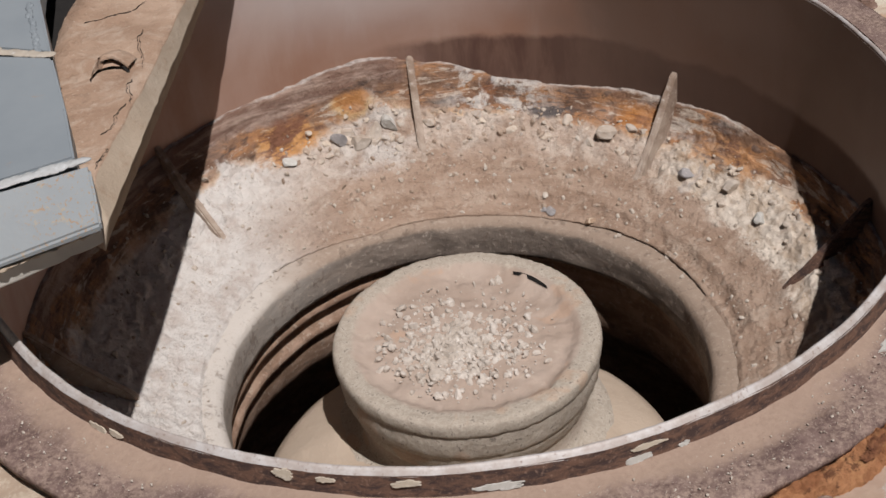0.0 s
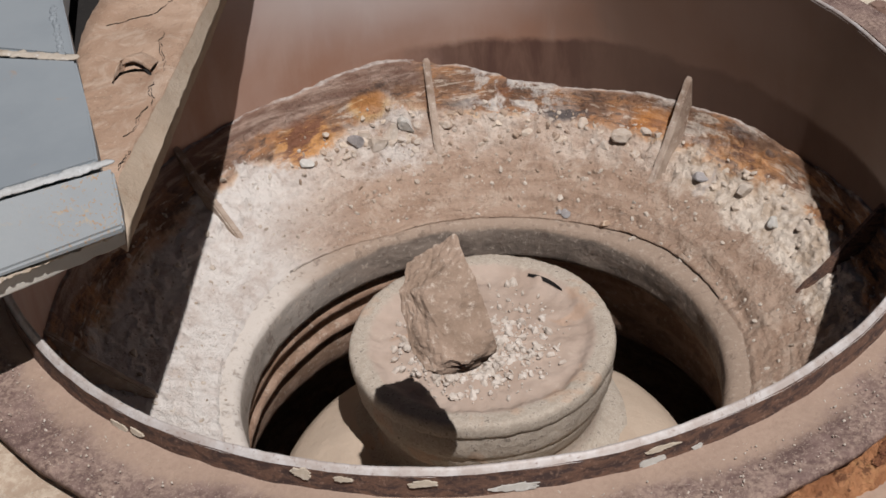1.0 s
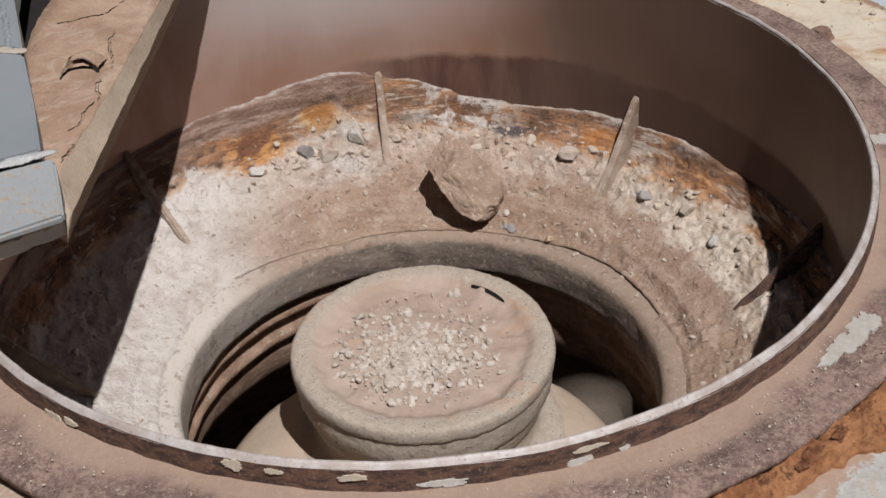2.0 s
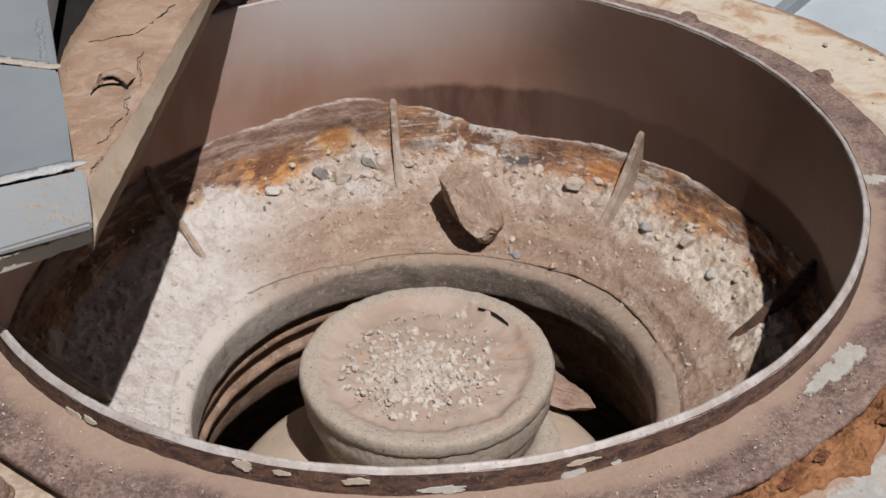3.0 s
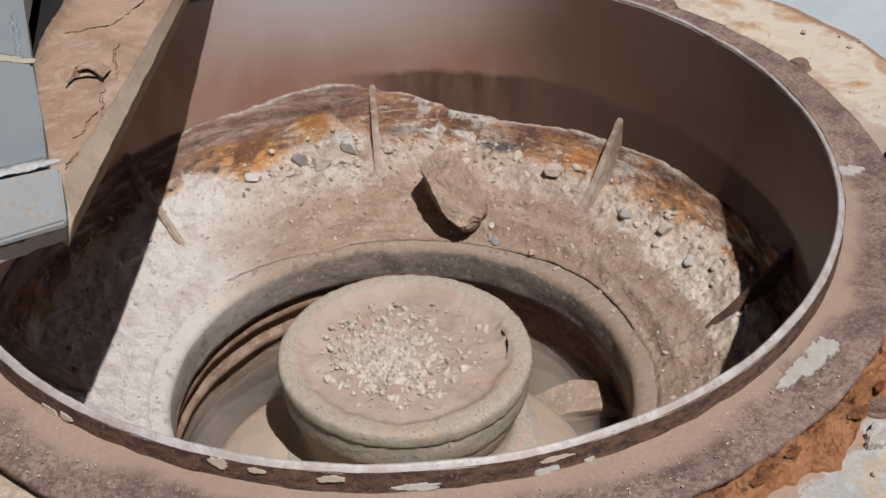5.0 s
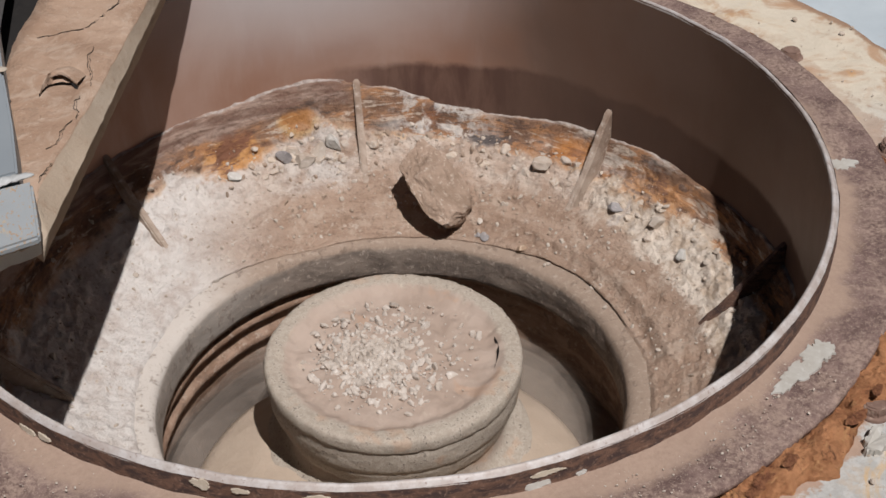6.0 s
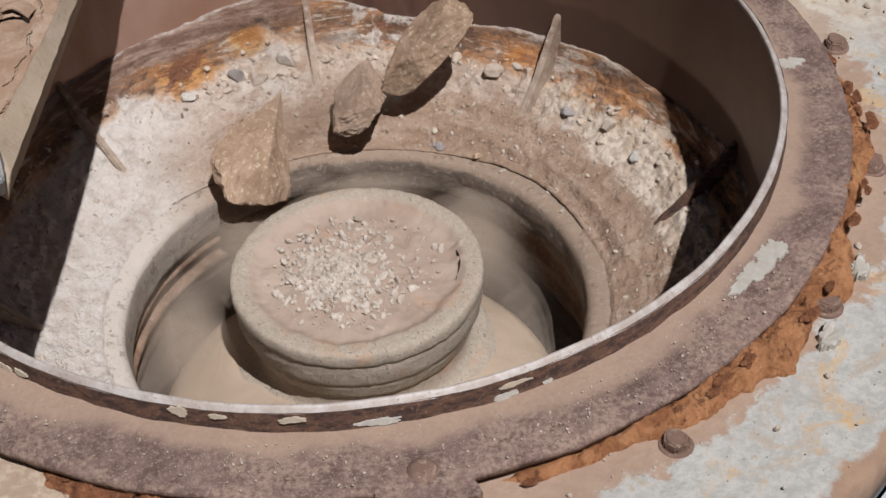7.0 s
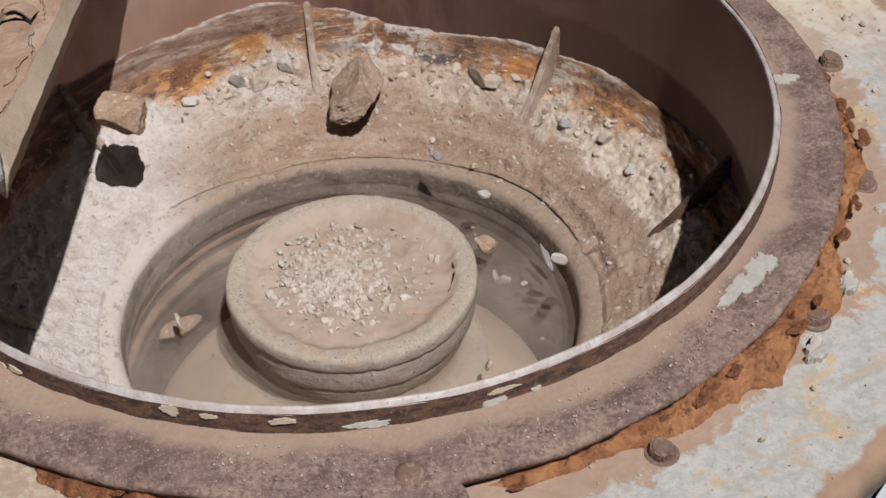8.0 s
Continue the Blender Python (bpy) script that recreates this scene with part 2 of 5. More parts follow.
def flange_mat():
    n = Nodes("rusted_flange")
    r = n.radius()
    big, mid, fine, grit = n.noise(8, 6, 0.65, 0.5), n.noise(40, 6, 0.7), n.noise(170, 4, 0.75), n.noise(420, 2, 0.7)
    c = n.mix(n.step(mid, 0.35, 0.65), (0.105, 0.066, 0.058), (0.19, 0.128, 0.112))
    c = n.mix(n.math('MULTIPLY', n.step(fine, 0.5, 0.66), 0.6), c, (0.33, 0.245, 0.20))
    c = n.mix(n.math('MULTIPLY', n.step(grit, 0.6, 0.7), 0.5), c, (0.50, 0.42, 0.34))
    wob = n.math('MULTIPLY', n.math('SUBTRACT', big, 0.5), 0.09)
    wob = n.math('ADD', wob, n.math('MULTIPLY', n.math('SUBTRACT', mid, 0.5), 0.03))
    wob = n.math('ADD', wob, n.math('MULTIPLY', n.math('SUBTRACT', fine, 0.5), 0.035))
    dust = n.step(n.math('ADD', r, wob), 0.645, 0.622)
    film = n.math('MULTIPLY', n.step(n.noise(13, 7, 0.72, 0.5), 0.44, 0.60), n.step(fine, 0.36, 0.56))
    c = n.mix(n.math('MULTIPLY', film, 0.62), c, (0.34, 0.25, 0.20))
    c = n.mix(n.math('MULTIPLY', dust, 0.85), c, n.mix(fine, (0.30, 0.21, 0.158), (0.385, 0.285, 0.22)))
    n.bump((mid, 0.3, 0.003), (fine, 0.6, 0.0016), (grit, 0.4, 0.0008))
    return n.done(c, 0.88, 0, 0.25)


def lip_mat():
    n = Nodes("dark_rust_and_rib_shade")
    mid, fine = n.noise(45, 6, 0.7, 0.5, stretch=(1, 1, 2.5)), n.noise(200, 4, 0.7)
    c = n.mix(n.step(mid, 0.4, 0.6), (0.06, 0.038, 0.034), (0.15, 0.085, 0.06))
    c = n.mix(n.math('MULTIPLY', n.step(fine, 0.55, 0.7), 0.6), c, (0.30, 0.20, 0.15))
    n.bump((mid, 0.4, 0.003), (fine, 0.5, 0.001))
    return n.done(c, 0.8, 0, 0.3)


def worn_mat():
    n = Nodes("worn_bright_edge")
    mid, fine = n.noise(30, 6, 0.7), n.noise(190, 4, 0.7)
    c = n.mix(n.step(mid, 0.36, 0.60), (0.52, 0.49, 0.475), (0.40, 0.345, 0.315))
    c = n.mix(n.math('MULTIPLY', n.step(fine, 0.57, 0.68), 0.7), c, (0.22, 0.15, 0.12))
    n.bump((fine, 0.4, 0.001),)
    return n.done(c, 0.6, 0.15, 0.4)


def deck_mat():
    n = Nodes("flaking_deck_paint")
    x, y, z = n.axes()
    r = n.radius()
    big, mid, fine, grit = n.noise(5, 6, 0.62, 0.5), n.noise(18, 7, 0.7, 0.4), n.noise(70, 6, 0.72), n.noise(260, 3, 0.7)
    c = n.mix(n.step(fine, 0.38, 0.62), (0.365, 0.36, 0.34), (0.46, 0.455, 0.435))
    c = n.mix(n.math('MULTIPLY', n.step(mid, 0.55, 0.62), 0.6), c, (0.41, 0.335, 0.26))
    c = n.mix(n.math('MULTIPLY', n.step(fine, 0.60, 0.66), 0.6), c, (0.34, 0.27, 0.20))
    c = n.mix(n.math('MULTIPLY', n.step(n.noise(9, 7, 0.72, 1.2), 0.56, 0.68), 0.75), c, (0.52, 0.34, 0.16))
    c = n.mix(n.math('MULTIPLY', n.step(grit, 0.63, 0.72), 0.6), c, (0.24, 0.18, 0.14))
    north = n.step(n.math('ADD', y, n.math('MULTIPLY', n.math('SUBTRACT', big, 0.5), 0.5)), 0.0, 0.3)
    c = n.mix(n.math('MULTIPLY', north, 0.7), c, n.mix(n.step(n.noise(10, 6, 0.65, 0.8), 0.46, 0.62), (0.62, 0.53, 0.40), (0.42, 0.22, 0.09)))
    wob = n.math('ADD', n.math('MULTIPLY', n.math('SUBTRACT', big, 0.5), 0.14), n.math('MULTIPLY', n.math('SUBTRACT', mid, 0.5), 0.12))
    wob = n.math('ADD', wob, n.math('MULTIPLY', n.math('SUBTRACT', fine, 0.5), 0.05))
    ring = n.step(n.math('ADD', r, wob), 0.752, 0.738)
    c = n.mix(n.math('MULTIPLY', n.math('MULTIPLY', ring, n.math('SUBTRACT', 1.0, n.math('MULTIPLY', north, 0.6))), 0.9), c, n.mix(fine, (0.30, 0.19, 0.135), (0.42, 0.30, 0.22)))
    side = n.step(n.math('ADD', n.math('ADD', x, n.math('MULTIPLY', wob, 1.8)), n.math('MULTIPLY', n.math('SUBTRACT', fine, 0.5), 0.3)), 0.02, -0.06)
    c = n.mix(n.math('MULTIPLY', side, 0.88), c, n.mix(n.step(fine, 0.4, 0.65), (0.36, 0.275, 0.205), (0.50, 0.42, 0.33)))
    rim = n.step(n.math('ADD', r, n.math('MULTIPLY', wob, 0.35)), 0.862, 0.872)
    c = n.mix(n.math('MULTIPLY', rim, 0.9), c, n.mix(mid, (0.17, 0.09, 0.06), (0.42, 0.28, 0.18)))
    n.bump((mid, 0.5, 0.005), (fine, 0.6, 0.003), (grit, 0.5, 0.001))
    return n.done(c, 0.85, 0, 0.3)


def crust_mat():
    n = Nodes("orange_rust_crust")
    big, mid, fine = n.noise(16, 7, 0.65, 0.8), n.noise(55, 6, 0.7, 0.6), n.noise(210, 4, 0.7)
    c = n.mix(n.step(big, 0.38, 0.62), (0.30, 0.13, 0.062), (0.50, 0.245, 0.12))
    c = n.mix(n.math('MULTIPLY', n.step(mid, 0.55, 0.7), 0.7), c, (0.52, 0.30, 0.14))
    c = n.mix(n.math('MULTIPLY', n.step(n.noise(48, 6, 0.7, 0.4), 0.43, 0.36), 0.8), c, (0.12, 0.05, 0.03))
    x, y, z = n.axes()
    c = n.mix(n.math('MULTIPLY', n.step(n.math('ADD', x, n.math('MULTIPLY', n.math('SUBTRACT', big, 0.5), 0.3)), 0.12, -0.02), 0.65), c, n.mix(n.step(mid, 0.4, 0.62), (0.13, 0.045, 0.03), (0.30, 0.13, 0.07)))
    n.bump((n.noise(34, 8, 0.75, 0.3), 0.7, 0.012), (mid, 0.8, 0.007), (n.noise(110, 6, 0.75), 0.8, 0.004), (fine, 0.6, 0.0015))
    return n.done(c, 0.95, 0, 0.15)


def paint_mat(name, a, b, rust=0.3):
    n = Nodes(name)
    big, mid, fine = n.noise(5, 5, 0.6), n.noise(35, 6, 0.7, 0.5), n.noise(150, 4, 0.7)
    c = n.mix(n.step(big, 0.35, 0.65), a, b)
    c = n.mix(n.math('MULTIPLY', n.step(mid, 0.62, 0.70), rust), c, (0.36, 0.22, 0.11))
    c = n.mix(n.math('MULTIPLY', n.step(fine, 0.66, 0.72), rust), c, (0.30, 0.17, 0.08))
    n.bump((mid, 0.12, 0.003), (fine, 0.15, 0.0008))
    return n.done(c, 0.5, 0, 0.4)


def caked_mat():
    n = Nodes("caked_dust")
    big, flow, fine, grit = n.noise(9, 6, 0.6, 0.5), n.noise(20, 7, 0.68, 0.9), n.noise(80, 6, 0.72), n.noise(280, 3, 0.7)
    c = n.mix(n.step(big, 0.35, 0.65), (0.335, 0.222, 0.155), (0.445, 0.318, 0.235))
    c = n.mix(n.math('MULTIPLY', n.step(flow, 0.50, 0.64), 0.6), c, (0.48, 0.375, 0.295))
    c = n.mix(n.math('MULTIPLY', n.step(flow, 0.42, 0.36), 0.5), c, (0.25, 0.17, 0.12))
    c = n.mix(n.math('MULTIPLY', n.step(grit, 0.60, 0.70), 0.5), c, (0.58, 0.50, 0.42))
    n.bump((flow, 0.7, 0.008), (fine, 0.7, 0.004), (grit, 0.5, 0.0015))
    return n.done(c, 0.95, 0, 0.15)


def speckled_mat():
    n = Nodes("rust_speckled_paint")
    x, y, z = n.axes()
    big, spots, fine = n.noise(6, 5, 0.6), n.noise(260, 3, 0.6), n.noise(60, 6, 0.7)
    c = n.mix(n.step(big, 0.35, 0.65), (0.205, 0.225, 0.238), (0.235, 0.255, 0.265))
    near = n.step(n.math('ADD', x, n.math('MULTIPLY', n.math('SUBTRACT', fine, 0.5), 0.25)), -0.47, -0.38)
    c = n.mix(n.math('MULTIPLY', n.step(spots, 0.58, 0.64), n.math('MULTIPLY', near, 0.85)), c, (0.30, 0.17, 0.07))
    c = n.mix(n.math('MULTIPLY', n.step(fine, 0.58, 0.66), n.math('MULTIPLY', near, 0.6)), c, (0.36, 0.27, 0.16))
    n.bump((fine, 0.15, 0.002), (spots, 0.1, 0.001))
    return n.done(c, 0.5, 0, 0.4)


def cap_mat():
    n = Nodes("dusted_cast_steel")
    r = n.radius()
    big, mid, fine, grit = n.noise(9, 6, 0.6, 0.3), n.noise(45, 6, 0.7), n.noise(130, 5, 0.72), n.noise(380, 2, 0.7)
    c = n.mix(n.step(big, 0.35, 0.65), (0.355, 0.272, 0.218), (0.425, 0.338, 0.28))
    rim = n.step(n.math('ADD', r, n.math('MULTIPLY', n.math('SUBTRACT', mid, 0.5), 0.02)), 0.158, 0.170)
    c = n.mix(n.math('MULTIPLY', rim, 0.8), c, n.mix(n.step(fine, 0.4, 0.62), (0.345, 0.30, 0.245), (0.475, 0.425, 0.355)))
    c = n.mix(n.math('MULTIPLY', n.step(n.noise(130, 5, 0.75), 0.56, 0.63), n.math('MULTIPLY', rim, 0.8)), c, (0.15, 0.12, 0.10))
    c = n.mix(n.math('MULTIPLY', n.step(mid, 0.58, 0.7), 0.35), c, (0.54, 0.46, 0.37))
    c = n.mix(n.math('MULTIPLY', n.step(n.noise(16, 4, 0.5, 0.4), 0.60, 0.68), 0.4), c, (0.46, 0.29, 0.19))
    n.bump((mid, 0.35, 0.004), (fine, 0.6, 0.0025), (grit, 0.5, 0.001))
    return n.done(c, 0.92, 0, 0.2)


def liner_mat():
    n = Nodes("dusty_liner_steel")
    x, y, z = n.axes()
    mid, fine = n.noise(14, 6, 0.65, 0.4, stretch=(1, 1, 2)), n.noise(110, 5, 0.7)
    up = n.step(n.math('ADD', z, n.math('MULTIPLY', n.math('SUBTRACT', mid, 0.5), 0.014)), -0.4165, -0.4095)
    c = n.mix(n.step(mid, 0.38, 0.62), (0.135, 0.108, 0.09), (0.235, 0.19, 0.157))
    # west inner face painted paler, as the sun lights it
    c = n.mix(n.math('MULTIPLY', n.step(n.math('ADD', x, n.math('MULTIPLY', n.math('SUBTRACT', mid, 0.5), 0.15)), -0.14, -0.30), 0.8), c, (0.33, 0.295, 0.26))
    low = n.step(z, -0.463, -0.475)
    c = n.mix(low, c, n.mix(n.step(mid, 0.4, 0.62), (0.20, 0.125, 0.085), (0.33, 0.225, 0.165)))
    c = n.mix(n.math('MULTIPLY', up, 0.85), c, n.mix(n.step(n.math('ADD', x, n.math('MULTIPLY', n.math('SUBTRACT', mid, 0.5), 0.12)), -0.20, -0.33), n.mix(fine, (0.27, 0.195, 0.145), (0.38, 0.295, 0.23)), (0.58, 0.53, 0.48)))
    c = n.mix(n.math('MULTIPLY', n.step(fine, 0.55, 0.66), 0.55), c, (0.42, 0.355, 0.295))
    c = n.mix(n.math('MULTIPLY', n.step(n.noise(46, 7, 0.72, 0.4), 0.46, 0.37), 0.5), c, (0.13, 0.092, 0.07))
    n.bump((mid, 0.35, 0.005), (fine, 0.7, 0.003))
    return n.done(c, 0.85, 0.05, 0.25)


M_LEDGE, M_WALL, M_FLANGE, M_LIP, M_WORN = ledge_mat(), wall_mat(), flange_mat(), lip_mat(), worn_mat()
M_DECK, M_CRUST, M_CAP, M_LINER = deck_mat(), crust_mat(), cap_mat(), liner_mat()
M_CONE = dust_mat("fine_dust", (0.40, 0.315, 0.24), (0.45, 0.36, 0.28), (0.52, 0.44, 0.35), 0.25)
M_RIB = stone_mat("scaled_rib_steel", (0.22, 0.155, 0.115), (0.41, 0.335, 0.275), (0.56, 0.50, 0.44), 0.6, 0.5)
M_GRAVEL = stone_mat("pale_gravel", (0.38, 0.31, 0.25), (0.50, 0.44, 0.38), (0.66, 0.61, 0.56), 0.6, 0.4)
M_RUBBLE = stone_mat("white_rubble", (0.43, 0.37, 0.315), (0.55, 0.49, 0.435), (0.76, 0.73, 0.69), 0.6, 0.4)
M_CRUMB = stone_mat("brown_crumbs", (0.26, 0.19, 0.14), (0.40, 0.31, 0.24), (0.54, 0.46, 0.38), 0.5, 0.4)
M_FRAME = paint_mat("light_blue_grey_paint", (0.40, 0.45, 0.48), (0.46, 0.51, 0.54), 0.2)
M_GREY = paint_mat("blue_grey_paint", (0.215, 0.24, 0.26), (0.245, 0.27, 0.288), 0.30)
M_GREY2 = speckled_mat()
M_PALE = paint_mat("pale_primer", (0.42, 0.40, 0.36), (0.50, 0.47, 0.42), 0.5)
M_BEAM = caked_mat()
M_SIDE = dust_mat("dusty_pale_paint", (0.36, 0.285, 0.215), (0.43, 0.355, 0.28), (0.28, 0.19, 0.13), 0.6)
M_WELD = stone_mat("painted_weld", (0.33, 0.26, 0.19), (0.42, 0.37, 0.31), (0.55, 0.54, 0.52), 0.6, 0.5)
M_FLAKE = stone_mat("cream_paint_flake", (0.42, 0.355, 0.28), (0.54, 0.48, 0.395), (0.64, 0.60, 0.53), 0.6, 0.3)
M_WHITE = stone_mat("white_paint_chip", (0.42, 0.40, 0.365), (0.56, 0.545, 0.51), (0.69, 0.685, 0.67), 0.5, 0.3)
M_BEDDED = bedded_mat()
M_BEAD = stone_mat("white_bead_paint", (0.36, 0.36, 0.35), (0.46, 0.47, 0.47), (0.60, 0.62, 0.63), 0.6, 0.5)
M_PATCH = stone_mat("grey_white_paint_patch", (0.36, 0.335, 0.295), (0.46, 0.445, 0.41), (0.55, 0.54, 0.51), 0.5, 0.3)
M_BOLT = stone_mat("rusty_bolt_steel", (0.15, 0.095, 0.075), (0.25, 0.165, 0.13), (0.42, 0.33, 0.26), 0.6, 0.5)
M_SLATE = stone_mat("grey_stone", (0.25, 0.235, 0.235), (0.36, 0.335, 0.325), (0.52, 0.49, 0.46), 0.5, 0.5)
M_ROCK = stone_mat("tan_rock", (0.25, 0.178, 0.13), (0.375, 0.275, 0.21), (0.60, 0.51, 0.43), 0.7, 1.3)
M_ROCK2 = stone_mat("ochre_rock", (0.28, 0.19, 0.128), (0.41, 0.293, 0.21), (0.68, 0.565, 0.44), 0.8, 1.2)
M_ROCK3 = stone_mat("reddish_rock", (0.25, 0.165, 0.125), (0.37, 0.26, 0.205), (0.52, 0.42, 0.36), 0.4, 1.0)
M_GROUND = dust_mat("quarry_ground", (0.30, 0.22, 0.16), (0.38, 0.29, 0.22), (0.46, 0.38, 0.30), 0.4)
# near-black that paints the shade in gaps, cracks and hollows
M_DARK = stone_mat("shade_black", (0.012, 0.011, 0.011), (0.02, 0.018, 0.017), (0.05, 0.045, 0.04), 0.4, 0.4)

# ---- building helpers ----


def mesh_of(name, verts, faces, smooth=True):
    me = bpy.data.meshes.new(name)
    me.from_pydata([tuple(v) for v in verts], [], [tuple(int(i) for i in f) for f in faces])
    me.update()
    if smooth:
        me.polygons.foreach_set("use_smooth", [True] * len(me.polygons))
    return me


def part(name, me, material, parent=None, label="", m=None):
    if isinstance(me, bmesh.types.BMesh):
        bm, me = me, bpy.data.meshes.new(name)
        bm.to_mesh(me)
        bm.free()
    if material and not me.materials:
        me.materials.append(material)
    ob = new(name, me)
    if parent:
        ob.parent = parent
    if m:
        ob.matrix_basis = m
    if label:
        ob["label"] = label
    return ob


def thing(name, label, category, m=None, group="", kind=""):
    ob = new(name)
    ob.empty_display_size = 0.05
    if m:
        ob.matrix_basis = m
    return tagged(ob, label, category, group, kind)


def fbm(x, y, z, scale, octaves=4, h=1.0):
    return noise.fractal(Vector((x * scale, y * scale, z * scale)), h, 2.0, octaves)


def polar(name, profile, turns=240, bumpy=None, start=0.0, end=360.0):
    """A mesh swept round the z axis from a profile of (r, z); bumpy(theta, r, z, i) may give another (r, z)."""
    full = abs(end - start - 360) < 1e-6
    cols = turns if full else turns + 1
    verts = []
    for a in range(cols):
        th = radians(start + (end - start) * a / turns)
        for i, (r, z) in enumerate(profile):
            if bumpy:
                r, z = bumpy(th, r, z, i)
            verts.append((r * math.cos(th), r * math.sin(th), z))
    k = len(profile)
    faces = []
    for a in range(turns):
        b = (a + 1) % cols
        for i in range(k - 1):
            faces.append((a * k + i, a * k + i + 1, b * k + i + 1, b * k + i))
    return mesh_of(name, verts, faces)


def fine_profile(points, step):
    out = []
    for (r0, z0), (r1, z1) in zip(points, points[1:]):
        n = max(1, int(math.hypot(r1 - r0, z1 - z0) / step))
        out += [(r0 + (r1 - r0) * i / n, z0 + (z1 - z0) * i / n) for i in range(n)]
    return out + [points[-1]]


def prism(outline, z0, z1, bevel=0.003, top=None):
    """A bevelled plate: an outline of (x, y) between two heights; top(x, y) may give the upper height."""
    bm = bmesh.new()
    low = [bm.verts.new((x, y, z0)) for x, y in outline]
    high = [bm.verts.new((x, y, top(x, y) if top else z1)) for x, y in outline]
    n = len(outline)
    bm.faces.new(low[::-1])
    bm.faces.new(high)
    for i in range(n):
        bm.faces.new((low[i], low[(i + 1) % n], high[(i + 1) % n], high[i]))
    bmesh.ops.recalc_face_normals(bm, faces=bm.faces)
    if bevel:
        bmesh.ops.bevel(bm, geom=bm.edges[:], offset=bevel, segments=2, affect='EDGES', profile=0.6)
    return bm


def roughen(bm, amount, scale, seed=0, cuts=0):
    if cuts:
        bmesh.ops.subdivide_edges(bm, edges=bm.edges[:], cuts=cuts, use_grid_fill=True)
        bmesh.ops.triangulate(bm, faces=[f for f in bm.faces if len(f.verts) > 4])
    bm.normal_update()
    for v in bm.verts:
        p = v.co
        v.co = p + v.normal * amount * noise.fractal(Vector((p.x * scale + seed, p.y * scale, p.z * scale)), 1.0, 2.0, 4)
    return bm


def rock_mesh(name, size, seed, cuts=11, sub=5, rough=0.05, taper=(1, 1)):
    """An angular broken stone: a ball cut by planes, then roughened. size: its three full widths."""
    rnd = random.Random(seed)
    bm = bmesh.new()
    bmesh.ops.create_icosphere(bm, subdivisions=sub, radius=1.0)
    planes = []
    for _ in range(cuts):
        v = Vector((rnd.gauss(0, 1), rnd.gauss(0, 1), rnd.gauss(0, 1))).normalized()
        planes.append((v, rnd.uniform(0.42, 0.80)))
    for v in bm.verts:
        p = v.co.copy()
        for nrm, d in planes:
            over = p.dot(nrm) - d
            if over > 0:
                p -= nrm * over
        p += p.normalized() * (rough * noise.fractal(p * 2.3 + Vector((seed, 0, 0)), 1.0, 2.0, 3) + rough * 0.45 * noise.fractal(p * 9 + Vector((0, seed, 0)), 0.9, 2.0, 3))
        v.co = p
    lo = [min(v.co[i] for v in bm.verts) for i in range(3)]
    hi = [max(v.co[i] for v in bm.verts) for i in range(3)]
    for v in bm.verts:
        v.co = Vector([((v.co[i] - lo[i]) / (hi[i] - lo[i]) - 0.5) * size[i] for i in range(3)])
        q = taper[0] + (taper[1] - taper[0]) * (v.co.x / size[0] + 0.5)
        v.co.y *= q
        v.co.z *= 0.5 + 0.5 * q
    me = bpy.data.meshes.new(name)
    bm.to_mesh(me)
    bm.free()
    return me


def pebble_shape(rnd, sub=1):
    bm = bmesh.new()
    bmesh.ops.create_icosphere(bm, subdivisions=sub, radius=0.5)
    for v in bm.verts:
        v.co *= rnd.uniform(0.72, 1.2)
    bm.verts.index_update()
    vs = [v.co.copy() for v in bm.verts]
    fs = [[v.index for v in f.verts] for f in bm.faces]
    bm.free()
    return vs, fs


def gravel(name, places, material, label, category, seed):
    """Loose stones in one mesh: places are (x, y, z, size)."""
    rnd = random.Random(seed)
    shapes = [pebble_shape(rnd) for _ in range(9)]
    verts, faces = [], []
    for x, y, z, s in places:
        vs, fs = rnd.choice(shapes)
        m = Matrix.LocRotScale((x, y, z), Euler([rnd.uniform(0, 6.3) for _ in range(3)]), (s * rnd.uniform(0.7, 1.35), s * rnd.uniform(0.7, 1.1), s * rnd.uniform(0.45, 0.8)))
        k = len(verts)
        verts += [m @ v for v in vs]
        faces += [[i + k for i in f] for f in fs]
    ob = part(name, mesh_of(name, verts, faces, smooth=False), material)
    return tagged(ob, label, category, kind="stuff")


def flake(rnd, length, width, thick=0.0004, n=44):
    bm = bmesh.new()
    ring = []
    p = [rnd.uniform(0, 6.283) for _ in range(3)]
    for i in range(n):
        a = 2 * math.pi * i / n
        k = 0.84 + 0.14 * math.sin(2 * a + p[0]) + 0.12 * math.sin(3 * a + p[1]) + 0.09 * math.sin(7 * a + p[2]) + rnd.uniform(-0.16, 0.16)
        ring.append((0.5 * length * k * math.cos(a), 0.5 * width * k * math.sin(a)))
    low = [bm.verts.new((x, y, -0.004)) for x, y in ring]
    high = [bm.verts.new((x * 0.96, y * 0.94, thick * rnd.uniform(0.6, 1.5))) for x, y in ring]
    bm.faces.new(high)
    for i in range(n):
        bm.faces.new((low[i], low[(i + 1) % n], high[(i + 1) % n], high[i]))
    bmesh.ops.recalc_face_normals(bm, faces=bm.faces)
    return bm


# ---- the crusher's hopper ring ----
RIBS = (94.0, 49.6, 5.5, 139.6, 185.0, 230.0, 275.0, 320.0)


